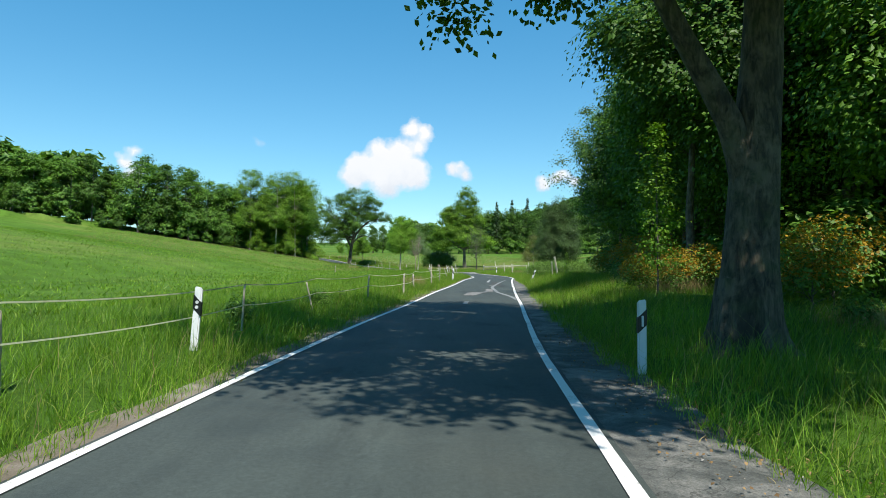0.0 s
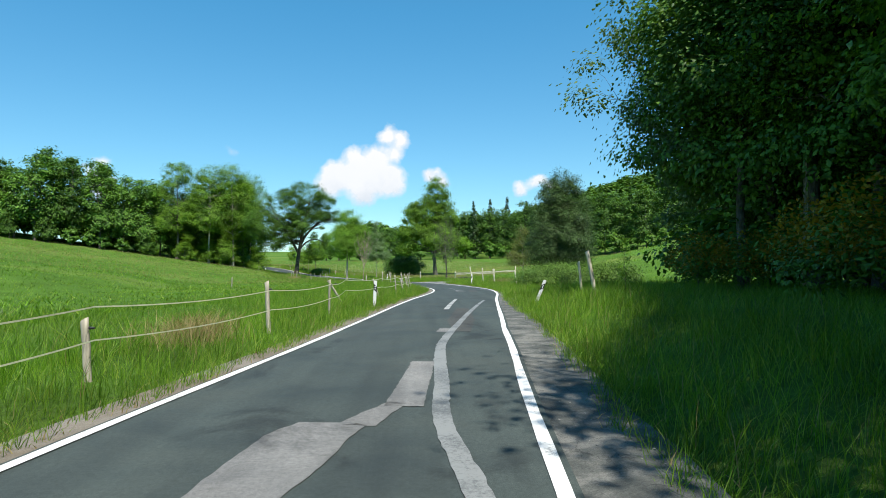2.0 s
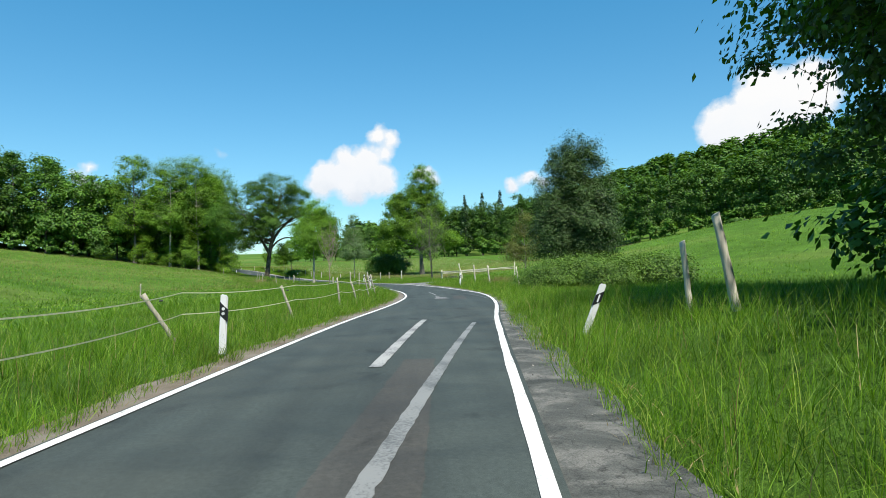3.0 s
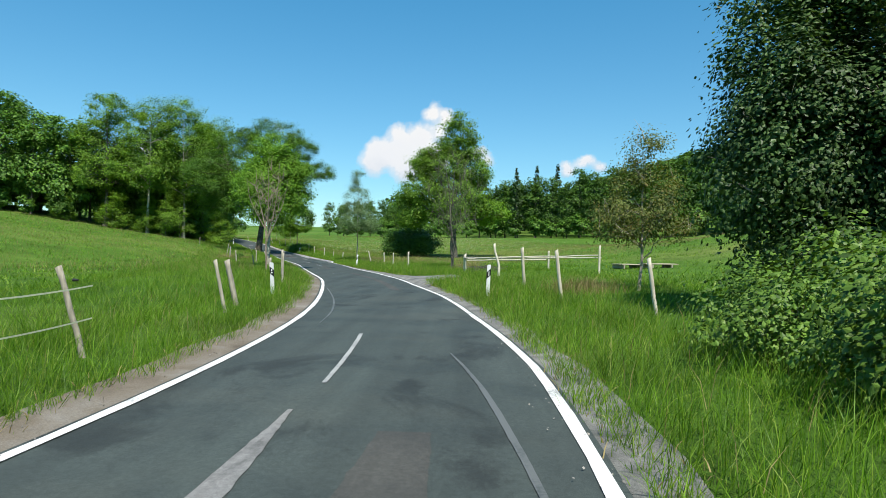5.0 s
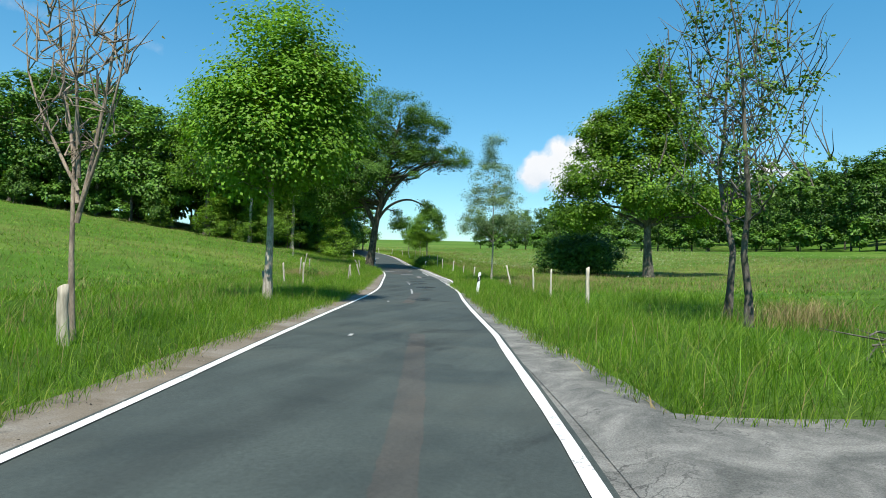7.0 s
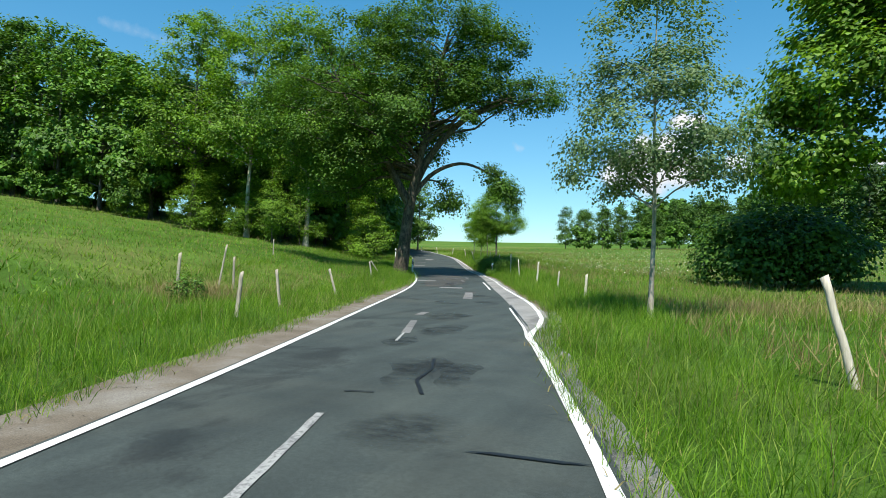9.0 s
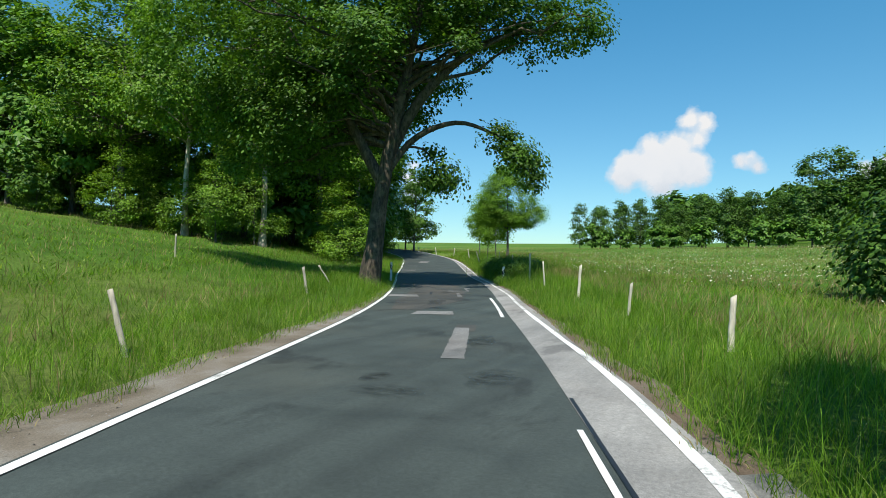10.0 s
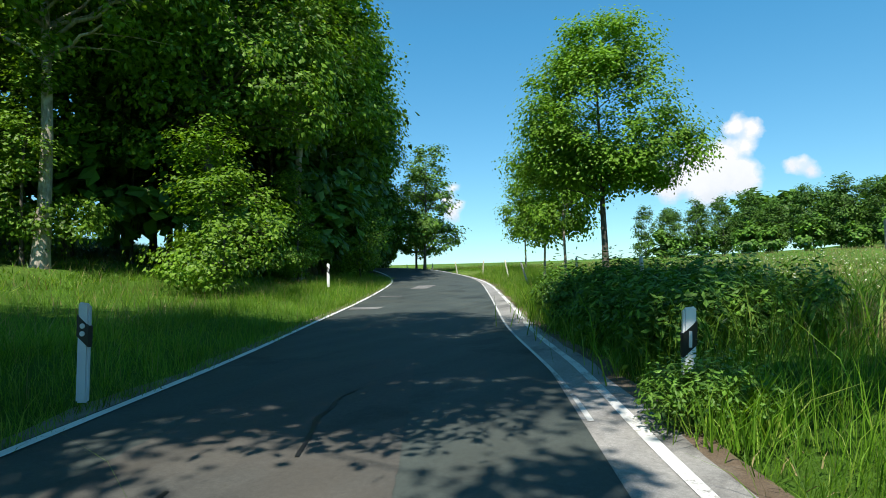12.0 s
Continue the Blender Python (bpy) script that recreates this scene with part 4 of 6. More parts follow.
# Wood-edge crowns carry the leaf colour with sunlight painted in.
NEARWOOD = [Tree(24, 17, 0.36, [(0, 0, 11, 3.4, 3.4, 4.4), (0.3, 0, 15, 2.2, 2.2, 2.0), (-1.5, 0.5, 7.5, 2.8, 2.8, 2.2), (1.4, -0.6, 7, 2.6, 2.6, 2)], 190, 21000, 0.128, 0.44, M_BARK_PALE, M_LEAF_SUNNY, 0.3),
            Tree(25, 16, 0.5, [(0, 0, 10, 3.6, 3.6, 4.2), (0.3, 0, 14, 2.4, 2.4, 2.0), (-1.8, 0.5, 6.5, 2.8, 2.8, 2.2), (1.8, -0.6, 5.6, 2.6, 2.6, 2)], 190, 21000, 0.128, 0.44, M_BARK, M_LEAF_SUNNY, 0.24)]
# Young trees below them, also in leaf colours brightened as sunlit.
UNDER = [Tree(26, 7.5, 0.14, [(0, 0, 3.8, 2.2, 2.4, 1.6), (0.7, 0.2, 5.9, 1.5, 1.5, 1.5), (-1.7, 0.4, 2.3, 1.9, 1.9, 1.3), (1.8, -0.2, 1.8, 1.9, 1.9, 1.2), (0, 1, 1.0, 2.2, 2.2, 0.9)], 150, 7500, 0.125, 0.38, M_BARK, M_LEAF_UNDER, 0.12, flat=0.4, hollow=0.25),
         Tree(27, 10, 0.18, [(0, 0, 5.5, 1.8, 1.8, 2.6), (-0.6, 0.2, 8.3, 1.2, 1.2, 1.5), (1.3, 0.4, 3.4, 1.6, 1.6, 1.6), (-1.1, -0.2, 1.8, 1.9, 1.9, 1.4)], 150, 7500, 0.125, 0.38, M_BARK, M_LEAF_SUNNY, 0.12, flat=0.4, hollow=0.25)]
# Dark leaf colour here paints the shade beneath the wood's crowns.
FOREST_LIGHT = Tree(34, 9.5, 0.2, [(0, 0, 4.6, 2.8, 2.8, 2.2), (0.5, 0, 7.2, 1.9, 1.9, 1.6), (-1.4, 0.3, 2.8, 2.2, 2.2, 1.4), (1.6, 0.2, 2.4, 2.2, 2.2, 1.3)], 90, 3400, 0.25, 0.42, M_BARK, M_LEAF_OAK, 0.12)
SHRUB = Tree(35, 3.0, 0.08, [(0, 0, 1.5, 1.6, 1.6, 1.1), (0.9, 0.3, 1.0, 1.2, 1.2, 0.8), (-0.9, -0.2, 1.1, 1.3, 1.3, 0.9)], 60, 2600, 0.15, 0.32, M_BARK, M_LEAF, 0.1)
DARKSHRUB = Tree(39, 3.0, 0.08, [(0, 0, 1.4, 1.6, 1.6, 1.2), (0.8, 0.3, 1.0, 1.2, 1.2, 0.9), (-0.8, -0.2, 1.1, 1.3, 1.3, 1.0)], 90, 7000, 0.10, 0.3, M_BARK, M_LEAF_OAK, 0.1)
FARSHRUB = Tree(40, 6.5, 0.14, [(0, 0, 3.0, 2.4, 2.4, 2.0), (0.5, 0, 4.8, 1.6, 1.6, 1.2), (0, 0, 1.5, 2.4, 2.4, 1.2)], 30, 850, 0.44, 0.5, M_BARK, M_LEAF, 0.1, sides=5)
MIDWOOD = [Tree(36, 17, 0.35, [(0, 0, 10, 3.6, 3.6, 5.0), (0.4, 0, 14, 2.4, 2.4, 2.4), (0, 0, 5, 3.4, 3.4, 2.6)], 90, 3900, 0.34, 0.66, M_BARK, M_LEAF_OAK, 0.15, sides=6),
           Tree(37, 18, 0.35, [(0, 0, 11, 3.2, 3.2, 5.4), (0.2, 0, 15.4, 2.0, 2.0, 2.2), (0, 0, 5, 3.2, 3.2, 2.8)], 90, 3900, 0.34, 0.66, M_BARK, M_LEAF_OAK, 0.15, sides=6)]
FAR = [Tree(41, 17, 0.4, [(0, 0, 9, 4, 4, 6), (0, 0, 13.5, 2.6, 2.6, 2.6)], 36, 330, 1.35, 0.95, M_BARK, M_LEAF_OAK, 0.2, sides=5),
       Tree(42, 15, 0.4, [(0, 0, 8, 4.4, 4.4, 5), (1, 0, 11, 3, 3, 2.6)], 36, 330, 1.35, 0.95, M_BARK, M_LEAF, 0.2, sides=5)]


def spruce(seed, height, rows):
    r = np.random.default_rng(seed)
    pts = []
    for i in range(rows):
        u = i / (rows - 1)
        n = int(6 + 22 * (1 - u))
        a = r.uniform(0, 2 * np.pi, n)
        reach = (0.25 + 2.9 * (1 - u) ** 0.85) * r.uniform(0.3, 1.0, n)
        pts.append(np.column_stack([np.cos(a) * reach, np.sin(a) * reach, height * (0.14 + 0.86 * u) - 0.18 * reach + r.normal(size=n) * 0.15]))
    wood_mesh = joined_tubes("trunk", [(np.array([[0, 0, -0.3], [0, 0, height * 0.5], [0, 0, height]]), np.array([0.2, 0.12, 0.01]), 6)], M_BARK)
    v, f = leaf_quads(np.vstack(pts), 0.62, r, 0.5, 1.7)
    return Grown(wood_mesh, mesh_of("crown", v, f, M_NEEDLE), height)


SPRUCE = spruce(51, 22, 34)

OAK.plant("oak_tree", -23.82, 155.39, 24.4, 1.0, "large old oak with dark crown overhanging the road", sink=0.1)
MAPLE.plant("maple_tree", -7.45, 110.3, 20, 1.0, "young bright green maple with a pale trunk on the verge")
GIANT.plant("roadside_tree", 5.1, 10.0, 0, 1.0, "huge rough-barked tree forking low beside the road", sink=0.1)
# Second copy stays out of view; added for the shade on the road.
GIANT.plant("roadside_tree", 7.1, 5.1, -60, 0.95, "unseen broad old tree added to shade the road", sink=0.1)
DENSE.plant("field_tree", 5.9, 149, 0, 1.06, "dense round green tree standing in the field")
SPARSE.plant("thin_tree", 6.3, 108.4, 0, 0.93, "thin half-dead tree with bare twigs in tall grass", group="thin trees by the rail fence")
SPARSE.plant("thin_tree", 6.35, 106.0, 140, 0.84, "thin half-dead tree with bare twigs in tall grass", group="thin trees by the rail fence")
SAPLING.plant("whitebeam_tree", -5.05, 134.2, 0, 1.18, "young conical tree with silvery leaves and pale trunk")
BARE.plant("bare_sapling", -4.15, 100.0, 0, 1.0, "almost leafless sapling tied to a short stake")
REDTREE.plant("rowan_tree", 13.3, 87.4, 0, 0.77, "small many-stemmed tree with reddish green leaves", squash=1.28)
BIRCHY.plant("birch_tree", 14.6, 79.2, 0, 0.98, "dense birch with drooping silvery green foliage")
BIRCHY.plant("birch_tree", 16.1, 78.9, 130, 1.02, "dense birch with drooping silvery green foliage")
ASH.plant("ash_tree", -22.3, 171.4, 0, 0.74, "round light green ash tree beside the road")
YOUNG.plant("young_tree", -24.7, 175.7, 30, 1.0, "slender young light green roadside tree", group="young roadside trees")
YOUNG.plant("young_tree", -26.5, 178.5, 130, 0.95, "slender young light green roadside tree", group="young roadside trees")
YOUNG.plant("young_tree", -31.5, 189.0, 230, 1.0, "slender young light green roadside tree", group="young roadside trees")
EDGE_TREES[0].plant("bend_tree", -44.8, 199.5, 60, 0.75, "round tree standing at the bend of the road")
EDGE_TREES[2].plant("bend_tree", -49, 205, 160, 0.72, "round tree standing at the bend of the road")
WOODEND.plant("wood_edge_tree", 16.6, 51.0, 0, 1.05, "dark leafy tree at the end of the wood")
# Bank bushes: the ash tree's shade is painted in as dark leaf colour.
for i, (x, y, s) in enumerate([(-20.2, 166.8, 0.4), (-21.2, 168.2, 0.45), (-19.7, 165.2, 0.34), (-19.4, 166.6, 0.4)]):
    DARKSHRUB.plant("roadside_bush", x, y, 50 * i, s, "low shade-darkened bush on the roadside bank", "bush", "bushes on the bank")
for i, (x, y, s) in enumerate([(-0.5, 153.6, 1.75), (1.3, 154, 1.55), (-2.0, 154.2, 1.5)]):
    DARKSHRUB.plant("field_bush", x, y, 70 * i, s, "dark rounded bush in the field", "bush", "bushes in the field")

wood_r = random.Random(3)


def wood(trees, spots, name, label, group, jitter=1.2, scale=(0.85, 1.15)):
    for x, y in spots:
        x, y = x + wood_r.uniform(-jitter, jitter), y + wood_r.uniform(-jitter, jitter)
        wood_r.choice(trees).plant(name, x, y, wood_r.uniform(0, 360), wood_r.uniform(*scale), label, "tree", group)


def rows_behind(front, n, gap, spacing):
    """Rows of places behind a front line, away from the road (to the left of the line's run)."""
    c = spline([(x, y) for x, y in front], 1.0)
    s = np.concatenate([[0], np.cumsum(np.linalg.norm(np.diff(c, axis=0), axis=1))])
    t = np.gradient(c, axis=0)
    t /= np.linalg.norm(t, axis=1)[:, None]
    nrm = np.stack([-t[:, 1], t[:, 0]], 1)
    out = []
    for k in range(n):
        for q in np.arange(0.5 * spacing * (k % 2), s[-1], spacing):
            i = np.searchsorted(s, q)
            i = min(i, len(c) - 1)
            out.append(tuple(c[i] + nrm[i] * gap * k))
    return out


LEFT_WOOD = [(-150, 112), (-118, 135), (-96, 147), (-75, 157), (-56, 162), (-44, 165), (-39, 172), (-43, 182), (-50, 194), (-58, 206), (-74, 216), (-95, 222)]
WOOD_LABEL = "leafy broadleaf tree in the wood above the meadow"
wood(EDGE_TREES, [p for p in rows_behind(LEFT_WOOD, 1, 6.5, 5.6) if p[0] < -80], "woodland_tree", WOOD_LABEL, "left wood", scale=(0.98, 1.26))
FRONT = rows_behind(LEFT_WOOD, 1, 6.5, 5.6)
wood(EDGE_TREES, [p for p in FRONT if -80 <= p[0] and not (p[0] > -56 and p[1] < 200)], "woodland_tree", WOOD_LABEL, "left wood", scale=(1.12, 1.38))
wood(NEARWOOD, [p for p in FRONT if p[0] > -56 and p[1] < 200], "woodland_tree", WOOD_LABEL, "left wood", scale=(1.3, 1.5))
BACK = rows_behind([(x * 1.01 - 2, y + 5.5) for x, y in LEFT_WOOD], 2, 6.5, 6.0)
wood(MIDWOOD, [p for p in BACK if p[0] > -90], "woodland_tree", WOOD_LABEL, "left wood", scale=(0.9, 1.15))
wood(FAR, [p for p in BACK if p[0] <= -90], "woodland_tree", WOOD_LABEL, "left wood", scale=(1.05, 1.35))
LOW = [p for i, p in enumerate(rows_behind(LEFT_WOOD, 2, -2.8, 3.3)) if i >= len(rows_behind(LEFT_WOOD, 1, 1, 3.3))]
wood([FARSHRUB], rows_behind([(x - 1, y + 3.5) for x, y in LEFT_WOOD], 1, 5, 3.4), "understorey_tree", "bright green young tree at the wood's edge", "left wood edge", scale=(0.8, 1.2))
wood([FOREST_LIGHT, FARSHRUB, FARSHRUB], [p for p in LOW if not (p[0] > -56 and p[1] < 200)], "understorey_tree", "bright green young tree at the wood's edge", "left wood edge", scale=(0.45, 0.8))
wood(UNDER, [p for p in LOW if p[0] > -56 and p[1] < 200][::2] + [p for p in FRONT if p[0] > -56 and p[1] < 200], "understorey_tree", "bright green young tree at the wood's edge", "left wood edge", scale=(0.5, 0.9))
wood([FARSHRUB], [(x - 3, y + 9) for x, y in rows_behind(LEFT_WOOD, 1, 5, 3.2) if x < -60], "understorey_tree", "bright green young tree at the wood's edge", "left wood edge", scale=(1.2, 1.6))
RIGHT_WOOD = [(190, 60), (140, 128), (104, 178), (66, 228), (32, 262), (0, 282), (-44, 297)]
for lo, hi, sizes in ((-99, -15, (0.66, 0.84)), (-15, 6, (0.76, 0.95)), (6, 999, (0.98, 1.25))):
    wood(MIDWOOD, [p for p in rows_behind(RIGHT_WOOD, 2 if hi < 99 else 1, -6, 5.5) if lo <= p[0] < hi], "field_wood_tree", "leafy tree in the wood across the field", "right wood", scale=sizes)
wood([FARSHRUB], rows_behind([(x - 2, y - 4) for x, y in RIGHT_WOOD], 1, -6, 6.0), "field_wood_shrub", "low leafy tree at the edge of the far wood", "right wood edge", scale=(0.9, 1.3))
for x, y, s in [(24, 262, 0.95), (31, 266, 1.0), (39, 274, 1.05), (46, 268, 0.95), (55, 262, 0.95), (18, 272, 0.75), (76, 232, 0.9), (64, 246, 0.9), (86, 224, 0.9)]:
    SPRUCE.plant("spruce_tree", x, y, x * 40, s * 1.08, "dark pointed spruce above the wood", "tree", "spruces in the right wood")
# Sunlit-coloured copies here; the shady rows below take the darker leaves.
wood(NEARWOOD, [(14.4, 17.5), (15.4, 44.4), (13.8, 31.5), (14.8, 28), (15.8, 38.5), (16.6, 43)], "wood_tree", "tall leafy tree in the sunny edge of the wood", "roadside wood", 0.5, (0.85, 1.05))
# Canopy trees added where their crowns cast shade on verge and bank.
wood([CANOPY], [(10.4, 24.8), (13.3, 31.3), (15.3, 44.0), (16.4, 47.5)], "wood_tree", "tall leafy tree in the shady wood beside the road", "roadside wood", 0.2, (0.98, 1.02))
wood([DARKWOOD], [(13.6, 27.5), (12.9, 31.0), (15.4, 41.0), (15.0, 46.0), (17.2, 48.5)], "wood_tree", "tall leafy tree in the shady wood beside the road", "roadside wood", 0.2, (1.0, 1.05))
# Taller ones, crowns mostly out of view, added only to cast shade.
wood([CANOPY], [(12.8, 24.0), (14.9, 30.2), (17.8, 37.4), (18.4, 44.5), (20.2, 50.5)], "wood_tree", "very tall tree added so its high crown shades the wood's edge", "roadside wood", 0.2, (1.28, 1.34))
# One more, added to shade the field beyond the wood.
CANOPY.plant("wood_tree", 13.6, 45.4, 40, 0.86, "tall leafy tree in the shady wood beside the road", "tree", "roadside wood")
NEAR_WOOD = [(x, y) for x in range(16, 42, 5) for y in range(17, 48, 5) if x > 15.5 + max(0, y - 30) * 0.25]
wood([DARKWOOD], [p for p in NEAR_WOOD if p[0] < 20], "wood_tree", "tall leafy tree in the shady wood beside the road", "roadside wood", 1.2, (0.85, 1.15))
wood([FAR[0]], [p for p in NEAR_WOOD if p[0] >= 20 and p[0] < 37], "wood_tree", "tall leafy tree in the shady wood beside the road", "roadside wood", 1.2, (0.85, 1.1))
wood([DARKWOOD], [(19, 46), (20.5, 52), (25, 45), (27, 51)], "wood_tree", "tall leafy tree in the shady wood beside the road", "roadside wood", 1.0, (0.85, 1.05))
wood([SHRUB], [(12, 18), (13, 25), (15, 30), (17, 22), (20, 28), (22, 18), (14, 12), (19, 12), (24, 24), (16, 40), (18, 36), (14.8, 49.2), (16.2, 47.3), (17.5, 50), (15.6, 45.2), (18.5, 47), (27, 20), (30, 30), (26, 38), (34, 16), (35, 26)], "wood_shrub", "leafy shrub in the shade of the wood", "wood undergrowth", 0.8, (0.9, 1.4))


def far_woods():
    """Crowns on the hills beyond the fields, too many to count."""
    r = np.random.default_rng(77)
    base = [(np.array([v.co for v in t.crown.vertices], np.float32), np.array([list(p.vertices) for p in t.crown.polygons], np.int32)) for t in FAR]
    c, _ = blob_points([(0, 0, 8, 4.2, 4.2, 5.5), (0.5, 0, 12.5, 2.8, 2.8, 3.0)], 84, r, 0.7)
    base.append(leaf_quads(c, 2.4, r, 0.5, 1.3, unit(c - np.array([0, 0, 7.0]))))

    def grown(name, spots, kinds, mat, label):
        vs, fs, n = [], [], 0
        sp = np.array(spots)
        for (x, y), z in zip(spots, tall(sp[:, 0], sp[:, 1])):
            v, f = base[kinds[r.integers(len(kinds))]]
            a, s = r.uniform(0, 6.28), r.uniform(0.85, 1.3)
            c, q = np.cos(a) * s, np.sin(a) * s
            vs.append(np.column_stack([v[:, 0] * c - v[:, 1] * q + x, v[:, 0] * q + v[:, 1] * c + y, v[:, 2] * s + z]))
            fs.append(f + n)
            n += len(v)
        thing(name, mesh_of(name, np.vstack(vs), np.vstack(fs), mat), label=label, category="woods", kind="stuff")

    near, far = [], []
    while len(near) < 400:
        x, y = r.uniform(-380, 200), r.uniform(60, 420)
        d = road_frame(x, y)[0][0]
        if 116 < d < 190 and x > -36 and y > np.interp(x, [-40, 0, 66, 104, 140, 190], [305, 292, 238, 190, 142, 80]) + 6:
            near.append((x, y))
        elif d < -62 and x < -60 and y > np.interp(x, [-420, -150, -96, -56], [20, 122, 160, 178]):
            near.append((x, y))
    while len(far) < 1350:
        a, q = radians(r.uniform(1, 43)), math.sqrt(r.uniform(230 ** 2, 720 ** 2))
        x, y = math.sin(a) * q, 40 + math.cos(a) * q
        if road_frame(x, y)[0][0] > 190:
            far.append((x, y))
    grown("hill_woods", near, (0, 1), M_LEAF_OAK, "mixed green woods covering the slopes behind the fields")
    grown("distant_woods", far, (2,), M_LEAF_OAK, "dark green forest covering the distant hill")


far_woods()

# ---- grass ----
def blades(name, x, y, height, width, r, mat, label, bend=0.35, category="grass", joints=2, tuft=1, reach=0.05):
    """Grass blades rooted at x, y: narrow, pointed and bent over by the wind. tuft: how many blades fan out from one root."""
    n = len(x)
    lean = r.normal(size=(n, 2)) * bend * height[:, None] + np.array([0.10, -0.05]) * height[:, None]
    if tuft > 1:
        own = np.arange(n) // tuft * tuft
        off = r.normal(size=(n, 2)) * reach
        x, y, height = x[own] + off[:, 0], y[own] + off[:, 1], height * (0.6 + 0.4 * np.minimum(height[own] / height.mean(), 1.5))
        lean += off * (1.6 * height / reach * 0.12)[:, None]
    z = land(x, y) - 0.04
    a = r.uniform(0, 2 * np.pi, n)
    w = np.column_stack([np.cos(a) * width / 2, np.sin(a) * width / 2])
    root = np.column_stack([x, y])

    def at(u, k):
        return np.column_stack([root + lean * u ** 1.8 + w * k, z + height * (u - 0.14 * u ** 3)])

    rows = [at(0, -1), at(0, 1)] + ([at(0.55, 0.8), at(0.55, -0.8)] if joints > 1 else []) + [at(1, 0)]
    v = np.stack(rows, 1)
    tri = np.array([[0, 1, 2], [0, 2, 3], [3, 2, 4]] if joints > 1 else [[0, 1, 2]])
    f = (np.arange(n)[:, None, None] * len(rows) + tri[None]).reshape(-1, 3)
    return thing(name, mesh_of(name, v.reshape(-1, 3), f, mat), label=label, category=category, kind="stuff")


def beside_road(n, y0, y1, near, far, side, r, power=1.0):
    """Random places on the verge: near and far are metres beyond the bare strip."""
    s = r.uniform(y0, y1, n)
    mx, mz = np.interp(s, MY, MID[:, 0]), s
    nx, ny = np.interp(s, MY, SIDE[:, 0]), np.interp(s, MY, SIDE[:, 1])
    edge = HALF + shoulder(s, side) + (widening(s) if side > 0 else 0)
    o = edge + near + (far - near) * r.uniform(0, 1, n) ** power
    x, y = mx + side * nx * o, mz + side * ny * o
    d, _, _ = road_frame(x, y)
    keep = (np.abs(np.abs(d) - o) < 0.6)
    keep &= ~((x > 2.5) & (x < 6.7) & (np.abs(y - (96.3 + 0.6 * (x - 5.5))) < 1.45 + 0.55 * np.maximum(6.3 - x, 0)))
    return x[keep], y[keep], (o - edge)[keep]


def patchy(x, y, f, seed):
    return 0.5 + 0.25 * (np.sin(x * f + seed) * np.cos(y * f * 0.8 + 1.7 * seed) + np.sin((x + y) * f * 0.53 + 2.1 * seed))


gr = np.random.default_rng(5)
for side in (-1, 1):
    x, y, o = beside_road(160000, 2, 190, -0.08, 2.6, side, gr, 1.35)
    hh = (0.09 + 0.25 * smooth(o / 0.7)) * gr.uniform(0.55, 1.35, len(x)) * (0.7 + 0.6 * patchy(x, y, 0.9, side)) * (1 + 0.7 * (side < 0) * smooth((y - 144) / 6) * (1 - smooth((y - 160) / 5)) + 0.1 * (side > 0) * smooth((y - 18) / 12) * (1 - smooth((y - 72) / 10)) + 0.35 * (side > 0) * smooth((y - 125) / 20) + 0.5 * (side > 0) * smooth((y - 155) / 5) * (1 - smooth((y - 172) / 6)))
    blades("verge_grass", x, y, hh, gr.uniform(0.005, 0.0095, len(x)), gr, M_GRASS, "tall lush green grass along the road verge", tuft=6, reach=0.06)
    x, y, o = beside_road(150000, 2, 200, 2.0, 9.0, side, gr, 1.35)
    hh = 0.34 * gr.uniform(0.6, 1.4, len(x)) * (0.65 + 0.7 * patchy(x, y, 0.6, side + 3))
    blades("meadow_grass", x, y, hh, gr.uniform(0.008, 0.018, len(x)), gr, M_GRASS, "tall green meadow grass", joints=1, tuft=5, reach=0.09)
    x, y, o = beside_road(130000, -5, 235, 8.0, 60.0, side, gr, 1.7)
    hh = 0.2 * gr.uniform(0.6, 1.4, len(x)) * (0.6 + 0.8 * patchy(x, y, 0.35, side + 5))
    blades("field_grass", x, y, hh, gr.uniform(0.03, 0.08, len(x)), gr, M_GRASS, "green grass of the wide meadow", joints=1, bend=0.6, tuft=3, reach=0.2)
    x, y, o = beside_road(14000, 2, 192, -0.30, 0.15, side, gr, 0.4)
    ok = (o + shoulder(y, side) > 0.18) & ~((side > 0) & (y > 116) & (o < 0.06))
    x, y = x[ok], y[ok]
    blades("edge_tufts", x, y, gr.uniform(0.02, 0.06, len(x)) + 0.08 * gr.uniform(0, 1, len(x)) * patchy(x, y, 2.3, 4), gr.uniform(0.005, 0.010, len(x)), gr, M_GRASS, "short ragged grass tufts creeping onto the verge", bend=0.6, joints=1, tuft=8, reach=0.05)
    x, y, o = beside_road(1500, 2, 190, 0.3, 3.2, side, gr, 1.2)
    blades("seed_stalks", x, y, gr.uniform(0.45, 0.75, len(x)), gr.uniform(0.005, 0.009, len(x)), gr, M_STRAW, "pale seeding grass stalks", bend=0.22)
    x, y, o = beside_road(26000 if side < 0 else 60000, 100 if side < 0 else 118, 235, 3.0, 55.0, side, gr, 1.4)
    blades("seed_heads", x, y, gr.uniform(0.28, 0.55, len(x)), gr.uniform(0.014, 0.034, len(x)), gr, M_STRAW, "pale seed heads of the meadow grass", bend=0.3, joints=1)
    x, y, o = beside_road(3800, 2, 190, -0.25, 0.45, side, gr)
    blades("dry_verge_grass", x, y, gr.uniform(0.05, 0.16, len(x)), gr.uniform(0.008, 0.016, len(x)), gr, M_STRAW, "short dry grass at the road's edge", bend=0.8)


